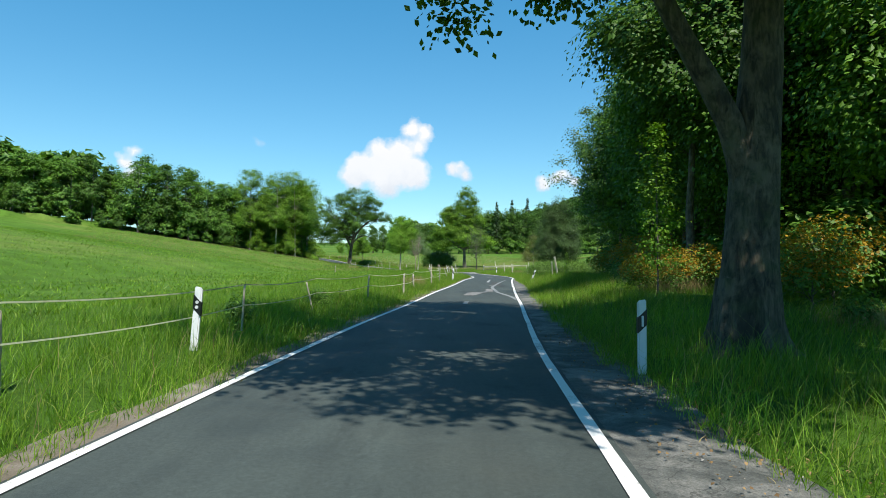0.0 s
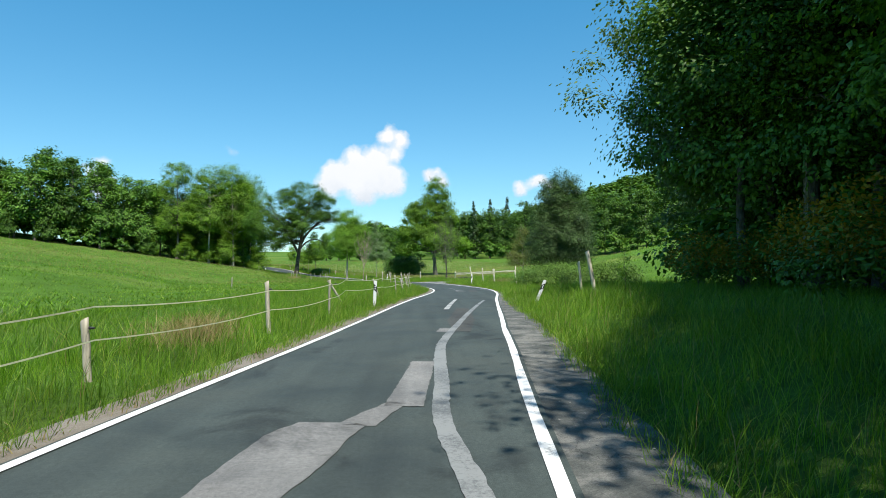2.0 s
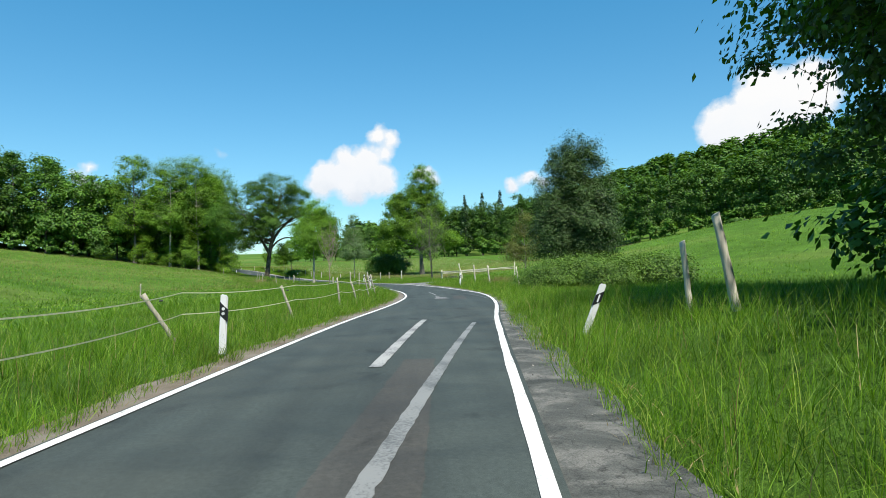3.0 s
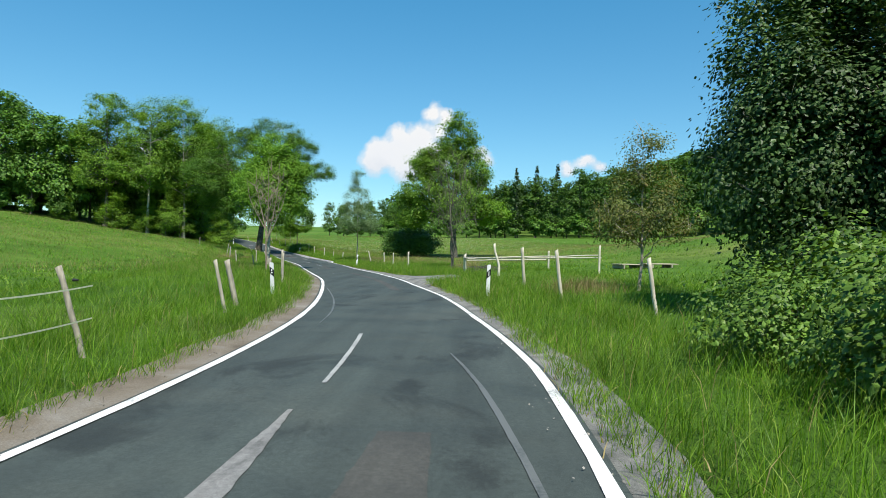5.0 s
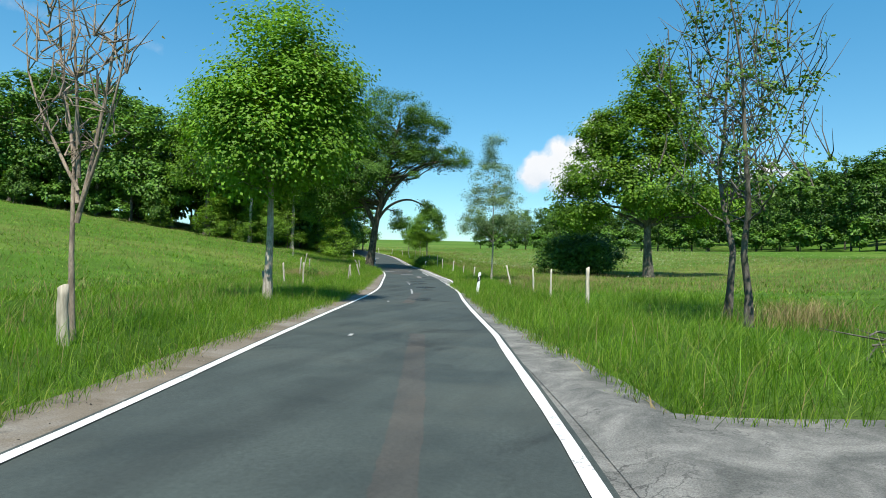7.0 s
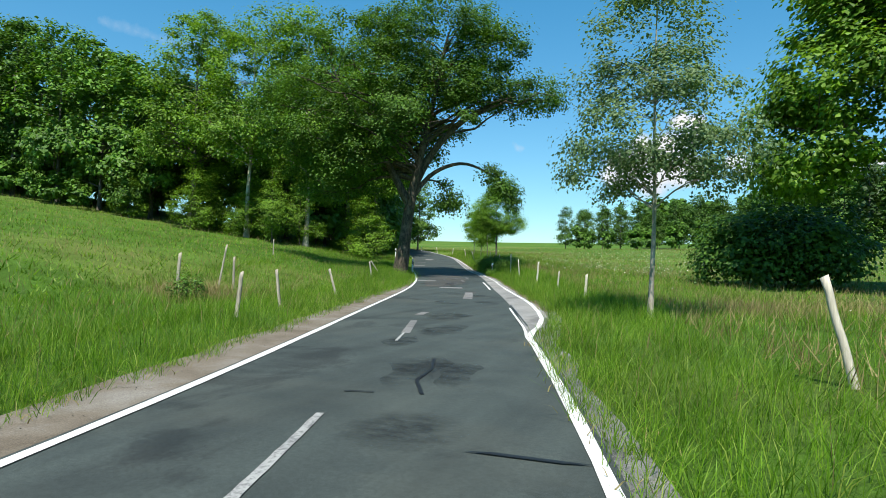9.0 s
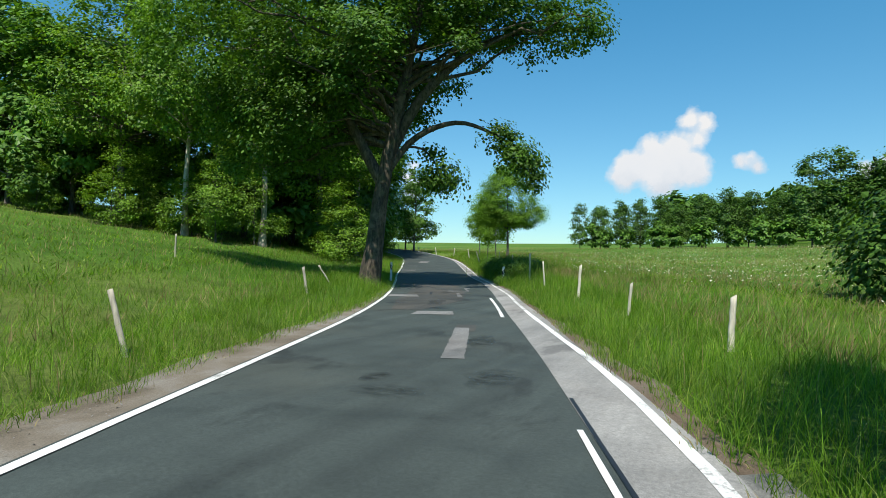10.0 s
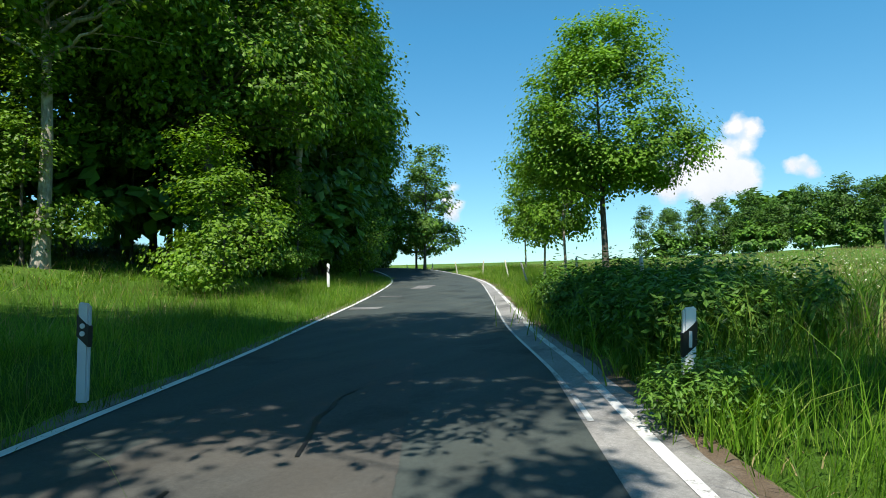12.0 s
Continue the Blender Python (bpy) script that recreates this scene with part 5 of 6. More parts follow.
def drift(n, x, y, rx, ry, r, height, width, mat, name, label):
    """A patch of taller or drier growth."""
    q = r.normal(size=(n, 2)) * 0.5
    blades(name, x + q[:, 0] * rx, y + q[:, 1] * ry, r.uniform(*height, n), r.uniform(*width, n), r, mat, label, bend=0.4)


for x, y, rx, ry in [(-17.6, 131.6, 1.6, 1.2), (-19.3, 132.6, 1.4, 1.0), (-2.6, 136.6, 2.2, 1.4), (0.5, 138.5, 2.4, 1.4), (7.3, 106.5, 1.2, 1.4), (8.2, 21.0, 1.0, 1.6), (9.2, 12.6, 0.8, 1.2), (-1.6, 37.5, 0.7, 1.4), (11.0, 86.0, 1.2, 1.2), (-16.8, 163.8, 0.9, 1.2)]:
    drift(800, x, y, rx, ry, gr, (0.35, 0.8), (0.007, 0.014), M_STRAW, "dry_tuft", "patch of dry straw coloured grass")


for s0 in np.arange(160.6, 170, 0.55):
    k = int(np.abs(MY - s0).argmin())
    for o in (0.9, 2.0, 3.1):
        c = MID[k] + SIDE[k] * (HALF + float(widening(MY[k])) + o)
        drift(60, c[0], c[1], 0.9, 0.9, gr, (0.6, 1.25), (0.010, 0.022), M_GRASS, "bank_grass", "very tall rank green grass on the bank")
drift(900, -23.9, 154.9, 1.5, 1.3, gr, (0.35, 0.7), (0.006, 0.011), M_GRASS, "bank_grass", "tall grass round the foot of the old oak")
drift(500, -18.6, 160.75, 0.36, 0.5, gr, (0.4, 0.66), (0.009, 0.018), M_GRASS, "bank_grass", "very tall rank green grass on the bank")


def speckle(name, x, y, h, size, r, mat, label, category):
    """Blossoms or litter: small turned petals at a height above the ground."""
    c = np.column_stack([x, y, land(x, y) + h])
    v, f = leaf_quads(c, size, r, 1.2, 1.0)
    return thing(name, mesh_of(name, v, f, mat), label=label, category=category, kind="stuff")


q = gr.normal(size=(5200, 2))
q = q[road_frame(-2 + q[:, 0] * 14, 188 + q[:, 1] * 16)[0] > 9]
speckle("white_flowers", -2 + q[:, 0] * 14, 188 + q[:, 1] * 16, gr.uniform(0.2, 0.42, len(q)), 0.09, gr, M_WHITE_FLOWER, "white wild flowers scattered over the field", "flowers")
x, y, o = beside_road(800, 1, 14, -0.7, 0.6, 1, gr)
speckle("leaf_litter", x, y, gr.uniform(0.0, 0.03, len(x)) + 0.02, 0.028, gr, M_LITTER, "dry brown leaves lying on the verge", "leaf litter")
x, y, o = beside_road(1500, 66, 146, -0.6, 0.1, -1, gr)
speckle("verge_pebbles", x, y, gr.uniform(-0.02, 0.02, len(x)), 0.022, gr, M_STONE, "small stones on the bare verge", "stones")
x, y, o = beside_road(1200, 2, 90, -0.6, 0.1, 1, gr)
speckle("verge_pebbles", x, y, gr.uniform(-0.02, 0.02, len(x)), 0.022, gr, M_STONE, "small stones on the bare verge", "stones")

# ---- clouds, far beyond the hills ----
def cloud(name, az, el, puffs, unit_m, seed, label, soft=0.13, strength=0.68, thin=0.0):
    """A flat glowing card painted as a sunlit cloud, some kilometres off; puffs are (x, z, radius) in units."""
    far = 3600.0
    at = Vector((math.sin(radians(az)) * math.cos(radians(el)), math.cos(radians(az)) * math.cos(radians(el)), math.sin(radians(el)))) * far
    p = np.array(puffs, float)
    lo, hi = (p[:, :2] - p[:, 2:3]).min(0) - 0.6, (p[:, :2] + p[:, 2:3]).max(0) + 0.6
    me = mesh_of(name, [(lo[0], 0, lo[1]), (hi[0], 0, lo[1]), (hi[0], 0, hi[1]), (lo[0], 0, hi[1])], [(0, 1, 2, 3)], cloud_material(name, p, lo[1], hi[1], seed, soft, strength, thin))
    ob = thing(name, me, at, label, "cloud", kind="structure")
    ob.rotation_euler = (0, 0, -radians(az))
    ob.scale = (unit_m,) * 3
    return ob


def cloud_material(name, puffs, bottom, top, seed, soft, strength, thin):
    m = bpy.data.materials.new(name)
    m.use_nodes = True
    n, l = m.node_tree.nodes, m.node_tree.links
    n.remove(n["Principled BSDF"])
    c = n.new("ShaderNodeTexCoord")
    warp = n.new("ShaderNodeTexNoise")
    warp.inputs["Scale"].default_value, warp.inputs["Detail"].default_value, warp.inputs["Roughness"].default_value = 2.6, 7, 0.6
    shift = n.new("ShaderNodeVectorMath")
    shift.operation, shift.inputs[1].default_value = "ADD", (seed * 7.1, seed * 3.3, 0)
    l.new(c.outputs["Object"], shift.inputs[0])
    l.new(shift.outputs[0], warp.inputs["Vector"])
    half = n.new("ShaderNodeVectorMath")
    half.operation, half.inputs[1].default_value = "SUBTRACT", (0.5, 0.5, 0.5)
    l.new(warp.outputs["Color"], half.inputs[0])
    sc = n.new("ShaderNodeVectorMath")
    sc.operation, sc.inputs["Scale"].default_value = "SCALE", 0.42
    l.new(half.outputs[0], sc.inputs[0])
    add = n.new("ShaderNodeVectorMath")
    l.new(c.outputs["Object"], add.inputs[0])
    l.new(sc.outputs[0], add.inputs[1])
    flat = n.new("ShaderNodeVectorMath")
    flat.operation, flat.inputs[1].default_value = "MULTIPLY", (1, 0, 1)
    l.new(add.outputs[0], flat.inputs[0])
    total = None
    for x, z, r in puffs:
        d = n.new("ShaderNodeVectorMath")
        d.operation, d.inputs[1].default_value = "DISTANCE", (x, 0, z)
        l.new(flat.outputs[0], d.inputs[0])
        k = n.new("ShaderNodeMath")
        k.operation, k.inputs[0].default_value = "SUBTRACT", r
        l.new(d.outputs["Value"], k.inputs[1])
        if total is None:
            total = k.outputs[0]
        else:
            mx = n.new("ShaderNodeMath")
            mx.operation, mx.inputs[2].default_value = "SMOOTH_MAX", 0.12
            l.new(total, mx.inputs[0])
            l.new(k.outputs[0], mx.inputs[1])
            total = mx.outputs[0]
    alpha = ramp(n, l, total, (0.0, 0.0), (soft, 1.0 - thin))
    sep = n.new("ShaderNodeSeparateXYZ")
    l.new(add.outputs[0], sep.inputs[0])
    hgt = n.new("ShaderNodeMapRange")
    hgt.inputs[1].default_value, hgt.inputs[2].default_value = bottom + 0.5, bottom + 0.5 + 0.55 * (top - bottom)
    l.new(sep.outputs[2], hgt.inputs[0])
    detail = noise_tex(n, l, add.outputs[0], 2.2, 6, 0.6)
    lit = mix(n, l, 0.35, hgt.outputs[0], detail)
    # Sunlit white above and bluish-grey shade at the base, painted by height.
    col = ramp(n, l, lit, (0.12, (0.62, 0.72, 0.84)), (0.45, (0.93, 0.96, 1.0)), (0.7, (1.0, 1.0, 1.0)))
    # The card glows in place of sunlight on the cloud.
    e, t, s = n.new("ShaderNodeEmission"), n.new("ShaderNodeBsdfTransparent"), n.new("ShaderNodeMixShader")
    e.inputs[1].default_value = strength
    l.new(col, e.inputs[0])
    l.new(alpha, s.inputs[0])
    l.new(t.outputs[0], s.inputs[1])
    l.new(e.outputs[0], s.inputs[2])
    l.new(s.outputs[0], n["Material Output"].inputs[0])
    return m


U = 3600 / 1066 * 100
cloud("cloud_main", -5.65, 9.35, [(-0.36, -0.14, 0.33), (0.05, -0.06, 0.40), (0.44, -0.12, 0.31), (-0.03, 0.20, 0.25), (0.30, 0.16, 0.24), (0.50, 0.30, 0.19), (0.42, 0.56, 0.18), (0.60, 0.48, 0.19), (0.05, -0.34, 0.22)], U * 1.13, 1, "large white cumulus cloud with a turret")
cloud("cloud_tiny", -17.2, 10.9, [(0.0, 0.0, 0.09), (0.09, -0.03, 0.07)], U, 7, "tiny shred of white cloud", 0.2, thin=0.35)
cloud("cloud_small", 1.5, 8.9, [(-0.08, 0.02, 0.16), (0.1, -0.04, 0.15), (0.02, 0.08, 0.12)], U, 2, "small white cumulus cloud", 0.12)
cloud("cloud_low", 10.5, 8.4, [(-0.15, -0.12, 0.17), (0.1, -0.02, 0.17), (0.3, -0.14, 0.14)], U, 3, "low white cumulus cloud above the wood", 0.1)
cloud("cloud_right", 30.5, 12.4, [(-0.4, -0.2, 0.5), (0.2, 0.1, 0.6), (0.7, 0.2, 0.5), (0.3, -0.4, 0.5)], U, 4, "white cumulus cloud behind the tree tops", 0.15)
cloud("cloud_far", -27.3, 8.2, [(-0.1, 0.0, 0.16), (0.02, 0.18, 0.12), (0.1, -0.14, 0.15), (0.0, -0.25, 0.2)], U, 5, "distant white cloud over the road's crest", 0.12)
cloud("cloud_wisp", -44.5, 17.6, [(-1.5 + 0.13 * i, 0.2 - 0.021 * i, 0.10) for i in range(16)], U, 6, "thin wisp of high white cloud", 0.22, thin=0.7)

# ---- fences ----
def rough_post(x, y, top, girth=0.11, lean=(0, 0), label="weathered grey wooden fence post", group="fence posts", mat=None, crook=0.0, tag="fence_post"):
    """A split post with a few facets, a sawn slanted top and a slight twist."""
    r = random.Random(int(abs(x * 131 + y * 17) * 10))
    z = float(land(x, y)[0])
    n, rings = 8, 9
    vs = []
    for i in range(rings):
        u = i / (rings - 1)
        cx = lean[0] * u + crook * math.sin(u * 5.0) + r.uniform(-0.006, 0.006)
        cy = lean[1] * u + r.uniform(-0.006, 0.006)
        for k in range(n):
            a = 2 * math.pi * k / n + 0.25 * u
            q = girth / 2 * (1.0 - 0.12 * u) * (0.82 + 0.3 * ((k * 7919 + int(x * 10)) % 5) / 5) * r.uniform(0.95, 1.05)
            zz = -0.15 + (top + 0.15) * u + (0.25 * girth * math.cos(a) if i == rings - 1 else 0)
            vs.append((cx + q * math.cos(a), cy + q * math.sin(a), zz))
    bm = bmesh.new()
    bv = [bm.verts.new(v) for v in vs]
    for i in range(rings - 1):
        for k in range(n):
            bm.faces.new((bv[i * n + k], bv[i * n + (k + 1) % n], bv[(i + 1) * n + (k + 1) % n], bv[(i + 1) * n + k]))
    bm.faces.new(bv[-n:])
    e = thing(tag, bm_mesh(tag, bm, mat or M_WOOD, True), (x, y, z), label, "fence post", group)
    return e


LEFT_POSTS = [(-4.5, 6.2, 0.85, 0.12, 0), (-4.1, 12.6, 0.95, 0.05, 0.05), (-3.75, 18.1, 0.85, 0.05, -0.25), (-2.9, 24.3, 0.92, 0.08, 0.05), (-1.7, 28.1, 0.98, 0.10, 0.03), (-1.45, 33.5, 0.80, 0.12, -0.06), (-0.56, 39.1, 1.15, 0.12, -0.05),
              (-0.06, 44.6, 1.1, 0.09, 0.02), (-0.4, 51.0, 0.95, 0.13, -0.7), (0.7, 57.0, 0.95, 0.09, -0.4), (1.3, 63.2, 1.1, 0.08, -0.1), (1.7, 66.5, 0.9, 0.09, -0.3), (2.0, 70.0, 1.0, 0.09, -0.25), (2.12, 73.7, 1.2, 0.10, -0.38), (1.64, 79.6, 1.2, 0.10, -0.28), (1.3, 81.2, 1.15, 0.15, -0.3),
              (-0.39, 90.6, 1.25, 0.10, 0.02), (-1.5, 94.2, 1.35, 0.13, 0.0), (-9.6, 113.5, 0.9, 0.09, -0.15), (-11.7, 120.0, 1.2, 0.09, 0.0), (-14.66, 123.1, 1.15, 0.12, -0.14), (-13.4, 128.65, 1.0, 0.12, 0.12), (-14.5, 131.5, 1.0, 0.10, -0.15), (-16.25, 136.8, 0.95, 0.10, -0.35), (-21.1, 147.3, 0.9, 0.10, -0.2), (-22.9, 151.3, 0.8, 0.10, -0.7),
              (-18.8, 131.8, 1.35, 0.12, 0.1), (-20.2, 135.7, 1.25, 0.10, 0.0), (-20.6, 135.3, 1.7, 0.08, 0.35), (-30, 149.5, 1.0, 0.09, 0), (-14.0, 80.0, 0.95, 0.12, 0.03)]
for x, y, top, g, lean in LEFT_POSTS:
    tilt = "leaning " if abs(lean) > 0.2 else ""
    rough_post(x, y, top, g, (lean * 0.9, lean * 0.25), tilt + "weathered grey wooden fence post in the grass", "fence posts along the left verge")
RIGHT_POSTS = [(9.35, 47.9, 1.5, 0.17, -0.3), (9.15, 49.1, 1.2, 0.11, -0.1), (11.54, 79.8, 1.3, 0.11, -0.22), (10.06, 84.0, 1.45, 0.13, -0.2), (9.5, 89.5, 1.45, 0.15, -0.12), (7.2, 101.1, 1.05, 0.19, 0.0), (12.35, 103.2, 1.15, 0.13, 0.0), (14.28, 98.0, 1.5, 0.13, 0.03),
               (2.8, 113.0, 1.2, 0.13, 0.0), (1.1, 117.3, 1.1, 0.09, 0.0), (-0.2, 121.5, 1.1, 0.09, -0.05), (-2.1, 126.1, 1.22, 0.11, -0.33), (-8.15, 141.6, 0.9, 0.12, 0.06), (-10.5, 146.8, 0.85, 0.10, 0.1), (-12.9, 151.8, 1.15, 0.12, 0.1), (-15.5, 156.9, 1.15, 0.09, -0.1), (-17.46, 161.0, 1.42, 0.10, 0.0),
               (-20.6, 167.5, 1.2, 0.09, 0), (-24.0, 174.5, 1.1, 0.10, 0.0), (-28.0, 180.5, 1.0, 0.11, -0.35), (-31.5, 186.5, 1.0, 0.11, -0.2), (-35.5, 191.5, 1.0, 0.11, 0.1), (-40, 196.5, 1.0, 0.11, -0.2), (-45, 201, 1.0, 0.11, 0.15), (-50, 205, 1.0, 0.11, -0.1)]
for x, y, top, g, lean in RIGHT_POSTS:
    rough_post(x, y, top, g, (lean, 0), ("leaning " if abs(lean) > 0.2 else "") + "pale weathered wooden fence post in tall grass", "fence posts along the right verge", M_WOOD_PALE)
rough_post(8.85, 96.3, 1.62, 0.13, (-0.12, 0), "crooked forked wooden post of the rail fence", "fence posts along the right verge", M_WOOD_PALE, 0.09)
rough_post(-3.75, 99.5, 0.85, 0.17, (-0.05, 0), "short thick stake beside the bare sapling", "fence posts along the left verge")


def rail(a, b, ha, hb, girth, label="bark-stripped wooden fence rail"):
    za, zb = float(land(*a)[0]) + ha, float(land(*b)[0]) + hb
    u = np.linspace(0, 1, 14)[:, None]
    p = np.array([*a, za]) * (1 - u) + np.array([*b, zb]) * u
    p += np.random.default_rng(int(a[0] * 10 + hb * 100)).normal(size=p.shape) * 0.012
    thing("fence_rail", joined_tubes("fence_rail", [(p, np.linspace(girth / 2, girth * 0.38, 14), 8)], M_WOOD_PALE), label=label, category="fence rail", group="rails of the wooden fence")


rail((7.1, 101.2), (9.0, 96.2), 0.84, 0.9, 0.09)
rail((7.2, 101.0), (14.4, 98.0), 0.8, 0.86, 0.078)
rail((8.75, 96.4), (14.3, 98.1), 0.92, 0.98, 0.078)
rail((12.2, 103.3), (7.3, 101.2), 0.62, 0.7, 0.08)


def tape(posts, h, name="fence_tape"):
    """A sagging electric fence tape from post to post."""
    for (x0, y0), (x1, y1) in zip(posts[:-1], posts[1:]):
        z0, z1 = float(land(x0, y0)[0]) + h, float(land(x1, y1)[0]) + h
        u = np.linspace(0, 1, 10)[:, None]
        p = np.array([[x0, y0, z0]]) * (1 - u) + np.array([[x1, y1, z1]]) * u
        p[:, 2] -= 0.07 * 4 * (u * (1 - u))[:, 0]
        top = p + np.array([0, 0, 0.02])
        thing(name, strip(name, p, top, M_TAPE), label="thin pale yellow electric fence tape", category="fence tape", group="electric fence tapes")


run = [(x + 0.06, y) for x, y, *_ in LEFT_POSTS[:14]]
run = [(-5.2, -2.0)] + run
tape(run, 0.95)
tape(run, 0.52)
for x, y, top, g, lean in LEFT_POSTS[3:14]:
    bm = bmesh.new()
    bmesh.ops.create_cone(bm, cap_ends=True, segments=8, radius1=0.022, radius2=0.014, depth=0.07, matrix=pose(0, 0, 0, 0, 90, 0))
    thing("insulator", bm_mesh("insulator", bm, M_INSULATOR), (x + lean * 0.6 + g * 0.55, y, float(land(x, y)[0]) + 0.95 * top * 0.9), "small black plastic fence insulator", "insulator", "fence insulators")

# ---- planks lying in the field ----
for i, (x, y, w, t) in enumerate([(17.2, 103.4, 1.6, 20), (18.7, 102.2, 2.0, 8)]):
    z = float(land(x, y)[0])
    e = thing("plank_stack", None, (x, y, z), "low stack of pale sawn planks lying on grass", "plank stack", "planks in the field")
    e.rotation_euler = (0, 0, radians(t))
    for k in range(6):
        part("plank", bm_mesh("plank", box_bm(w, 0.19, 0.05, 0.006, 0.22), M_PLANK), e, at=(random.uniform(-0.05, 0.05), (k - 2.5) * 0.205, random.uniform(0, 0.01)))
    for k in (-0.6, 0.6):
        part("bearer", bm_mesh("bearer", box_bm(0.1, 1.2, 0.22, 0.008, 0.0), M_WOOD), e, at=(k, 0, 0))

# ---- bushes and weeds ----
BROOM = Tree(61, 2.2, 0.05, [(0, 0, 1.3, 1.0, 1.0, 0.8), (0.6, 0.2, 0.9, 0.8, 0.8, 0.6), (-0.6, 0, 1.0, 0.8, 0.8, 0.7)], 70, 1500, 0.06, 0.22, M_BARK, M_LEAF, 0.06, blade_long=2.2, flat=1.0)
br = np.random.default_rng(62)
bp, _ = blob_points([(0, 0, 1.5, 1.05, 1.05, 0.75), (0.6, 0.2, 1.1, 0.85, 0.85, 0.6), (-0.6, 0, 1.2, 0.85, 0.85, 0.6)], 1500, br, 0.6)
BLOOM = mesh_of("blossom", *leaf_quads(bp, 0.062, br), M_FLOWER)
for i, (x, y, s) in enumerate([(9.6, 15.5, 1.0), (11.0, 16.8, 1.15), (12.6, 17.5, 1.2), (10.5, 19.5, 1.0), (9.9, 27.8, 1.0), (10.9, 30.5, 1.1), (11.6, 33.5, 1.15), (12.0, 37.0, 1.2), (12.6, 40.0, 1.1), (13.5, 35.0, 1.2), (14.6, 39, 1.1), (12.6, 46.5, 0.9), (14.0, 47.6, 1.0), (13.2, 44.4, 0.9), (8.6, 23.5, 0.55), (6.9, 20.8, 0.6), (8.2, 20.9, 0.7), (9.4, 21.6, 0.8)]):
    e = BROOM.plant("broom_bush", x, y, 50 * i, s, "broom bush covered with orange yellow blossom", "bush", "broom bushes at the wood")
    part("blossom", BLOOM, e, "dense orange yellow blossom")
BRAMBLE = Tree(63, 2.1, 0.05, [(0, 0, 0.9, 1.5, 1.5, 0.9), (0.9, 0.4, 0.7, 1.2, 1.2, 0.7), (-0.9, -0.2, 0.8, 1.2, 1.2, 0.8)], 120, 9000, 0.066, 0.26, M_BARK, M_LEAF_LIGHT_DULL, 0.05, flat=0.7)
for i, (x, y, s) in enumerate([(12.2, 71.6, 1.0), (13.7, 73.0, 1.2), (15.2, 71.4, 1.1), (12.9, 74.6, 1.1), (16.6, 73.4, 1.25), (14.6, 69.8, 1.0), (17.8, 71.0, 1.2), (11.6, 74.0, 0.8)]):
    BRAMBLE.plant("bramble_bush", x, y, 77 * i, s * 0.9, "sprawling green bramble thicket beside the verge", "bush", "bramble bushes")
WEED = Tree(64, 1.15, 0.02, [(0, 0, 0.55, 0.45, 0.45, 0.5), (0.3, 0.1, 0.45, 0.35, 0.35, 0.4), (-0.25, 0.1, 0.5, 0.35, 0.35, 0.45)], 40, 1300, 0.048, 0.13, M_STALK, M_LEAF, 0.05, blade_long=2.6, flat=1.1)
wr = random.Random(9)
for i in range(30):
    s = wr.uniform(161.2, 170)
    k = int(np.abs(MY - s).argmin())
    o = HALF + float(widening(MY[k])) + wr.uniform(0.7, 3.0)
    x, y = MID[k] + SIDE[k] * o
    WEED.plant("tall_weed", x, y, wr.uniform(0, 360), wr.uniform(0.7, 1.15), "tall dark green nettle clump on the verge", "weed", "weeds on the right bank")
for x, y, s in [(-18.98, 160.7, 0.5), (-18.8, 160.85, 0.55), (-19.12, 160.95, 0.5), (-18.6, 160.7, 0.5), (7.5, 22.5, 0.9), (8.3, 27.0, 1.0), (9.0, 12.8, 0.8), (6.6, 12.2, 0.7), (-17.4, 131.0, 0.8), (-3.8, 19.0, 0.6), (-4.3, 13.2, 0.7)]:
    WEED.plant("tall_weed", x, y, wr.uniform(0, 360), s, "tall green weed clump in the grass", "weed", "weeds in the grass")
SLIM = Tree(65, 4.2, 0.05, [(0, 0, 1.0, 0.42, 0.42, 0.45), (0.08, 0, 1.8, 0.5, 0.5, 0.55), (-0.05, 0, 2.6, 0.44, 0.44, 0.5), (0.03, 0, 3.4, 0.26, 0.26, 0.45), (0, 0, 4.0, 0.1, 0.1, 0.3)], 80, 1900, 0.055, 0.13, M_BARK, M_LEAF_LIGHT, 0.12, wiggle=0.3)
SLIM.plant("slim_sapling", 6.8, 18.9, 0, 1.32, "slim upright yellow-green sapling at the wood's edge")
SLIM.plant("slim_sapling", 9.3, 44.5, 90, 0.42, "tiny sapling on the grassy bank")

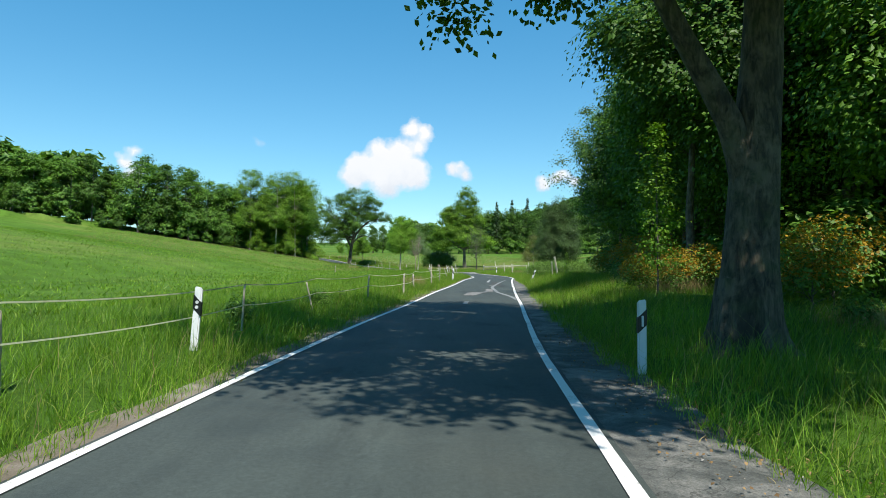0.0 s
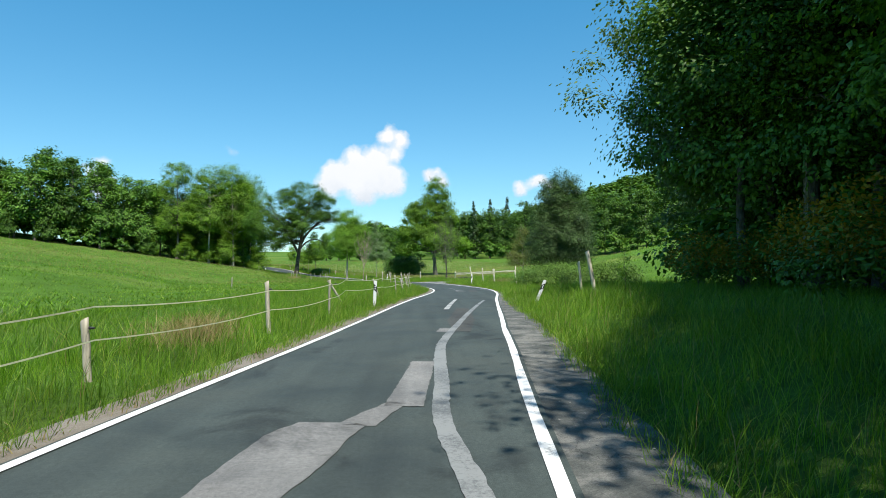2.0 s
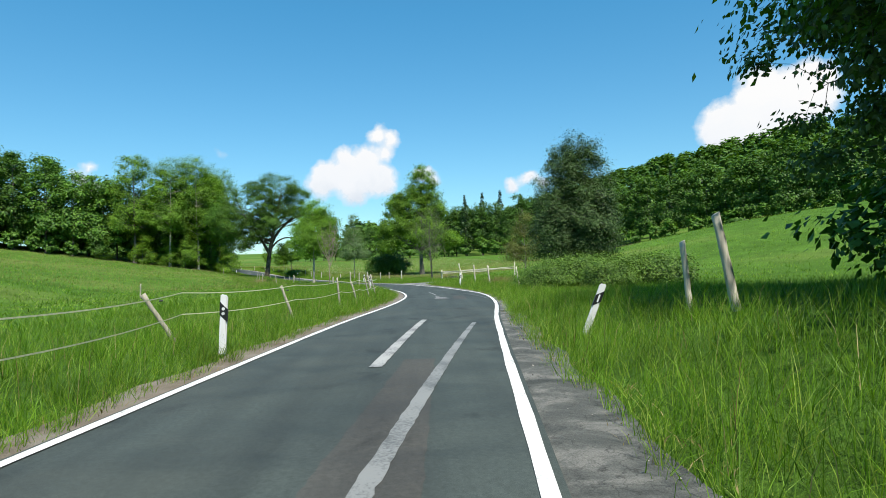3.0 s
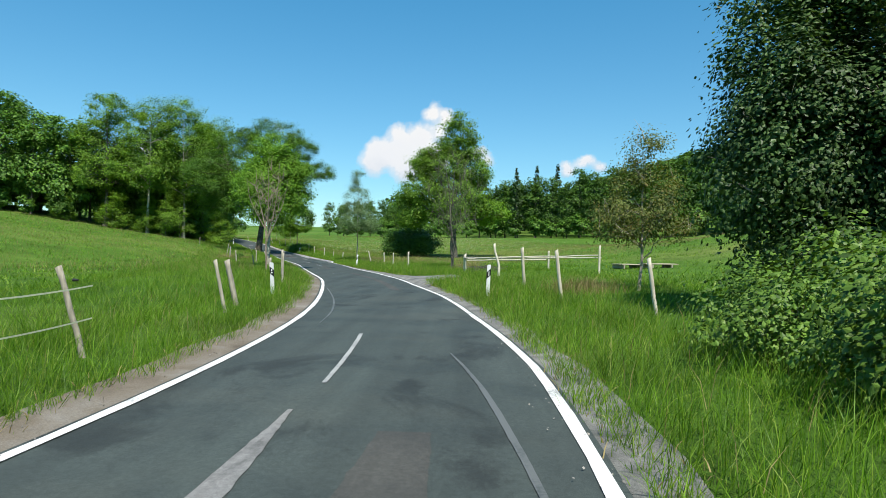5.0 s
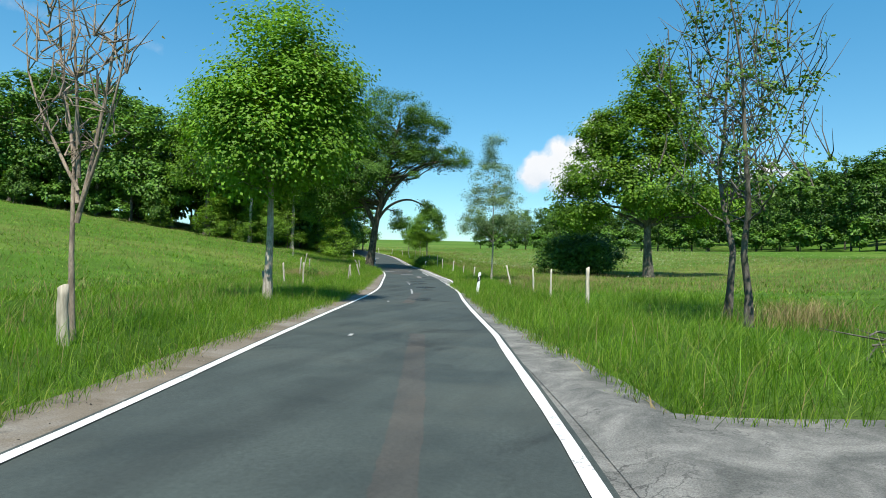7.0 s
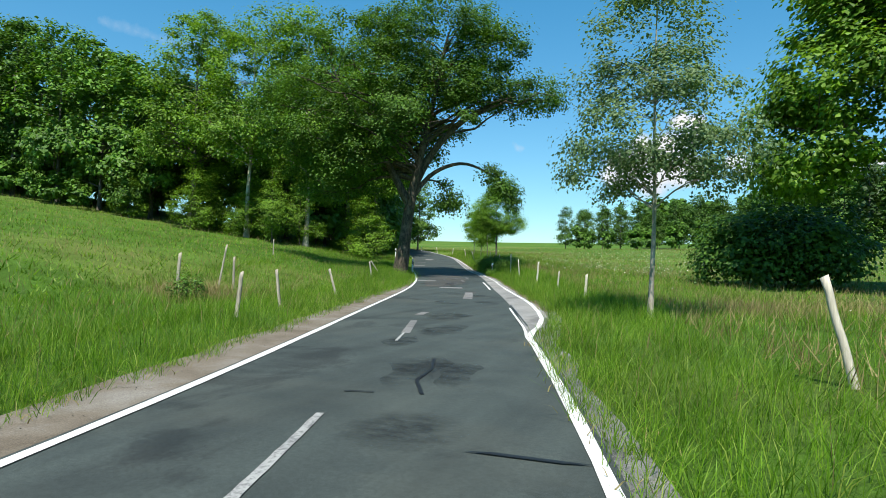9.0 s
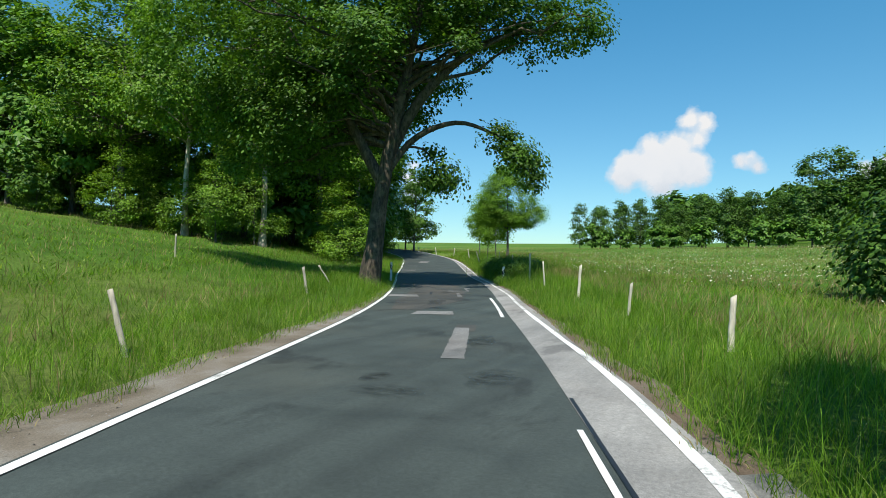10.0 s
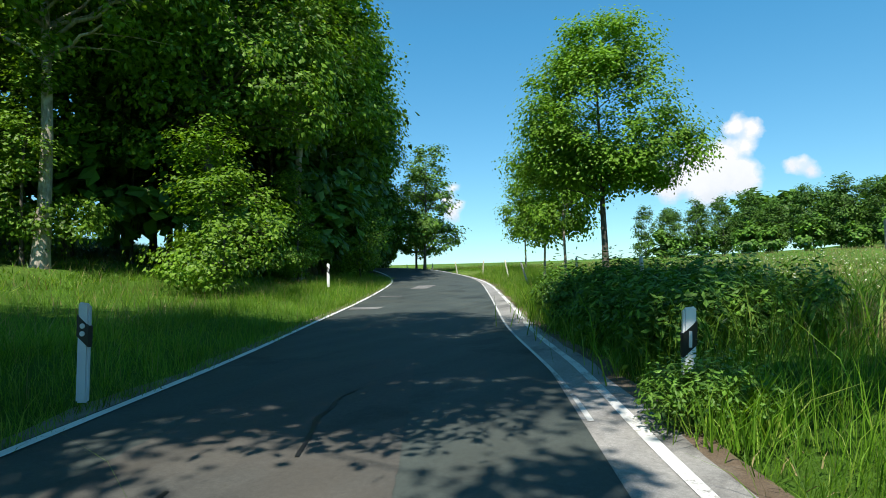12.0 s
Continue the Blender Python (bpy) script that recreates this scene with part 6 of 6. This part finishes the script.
# ---- cut branches heaped by the rail fence ----
pr = np.random.default_rng(91)
px, py = 8.3, 102.3
pz = float(land(px, py)[0])
heap = []
for i in range(70):
    a, tilt, ln = pr.uniform(0, 6.28), pr.uniform(-0.15, 0.55), pr.uniform(0.5, 1.5)
    d3 = np.array([math.cos(a) * math.cos(tilt), math.sin(a) * math.cos(tilt), math.sin(tilt)])
    c3 = np.array([pr.normal() * 0.55, pr.normal() * 0.4, pr.uniform(0.05, 0.4)])
    heap.append((np.array([c3 - d3 * ln / 2, c3 + pr.normal(size=3) * 0.05, c3 + d3 * ln / 2]), np.array([0.016, 0.012, 0.004]), 4))
thing("brush_pile", joined_tubes("brush_pile", heap, M_BARK), (px, py, pz), "heap of dry cut branches lying by the rails", "brush pile")

# ---- marker posts ----
def marker_post(x, y, lean=0.0, turn=0.0, side=1, rise=0.0):
    z = float(land(x, y)[0])
    e = thing("marker_post", None, (x, y, z + rise), "white plastic roadside marker post with a black slanted band", "marker post", "roadside marker posts")
    e.rotation_euler = (0, radians(lean), radians(turn))
    bm = box_bm(0.12, 0.07, 1.05, 0.018)
    for v in bm.verts:
        if v.co.z > 0.9:
            v.co.z -= (v.co.y + 0.035) * 0.5 + (0.06 - side * v.co.x) * 0.15
    part("post_body", bm_mesh("post_body", bm, M_POST_WHITE), e)
    band = bmesh.new()
    bmesh.ops.create_cube(band, size=1.0)
    for v in band.verts:
        v.co = Vector((v.co.x * 0.126, v.co.y * 0.076, v.co.z * 0.22 + 0.74 + v.co.x * 0.12 * side))
    band_ob = part("black_band", bm_mesh("black_band", band, M_POST_BLACK), e)
    if side > 0:
        part("reflector", bm_mesh("reflector", box_bm(0.03, 0.008, 0.15, 0.003, 0.665), M_REFLECTOR), band_ob, at=(0, -0.041, 0))
    else:
        for zz in (0.71, 0.79):
            bm = bmesh.new()
            bmesh.ops.create_cone(bm, cap_ends=True, segments=14, radius1=0.027, radius2=0.027, depth=0.01, matrix=pose(0, -0.041, zz, 90))
            part("reflector", bm_mesh("reflector", bm, M_REFLECTOR), band_ob)
    return e


for x, y, lean, turn, side in [(2.85, 8.4, -1, 0, 1), (-3.9, 9.7, 4, 0, -1), (1.0, 49.2, 3, 0, -1), (7.5, 50.0, 22, -4, 1), (1.0, 85.0, -3, 10, -1), (7.9, 85.6, 2, 10, 1),
                               (-2.35, 118.95, 6, 22, 1), (-24.6, 158.95, 1, 28, -1), (-19.02, 161.2, 3, 28, 1), (-35.3, 175.6, 0, 35, -1)]:
    marker_post(x, y, lean, turn, side, -0.06 if y > 160 and y < 170 else 0.12 if y > 158 else 0.0)
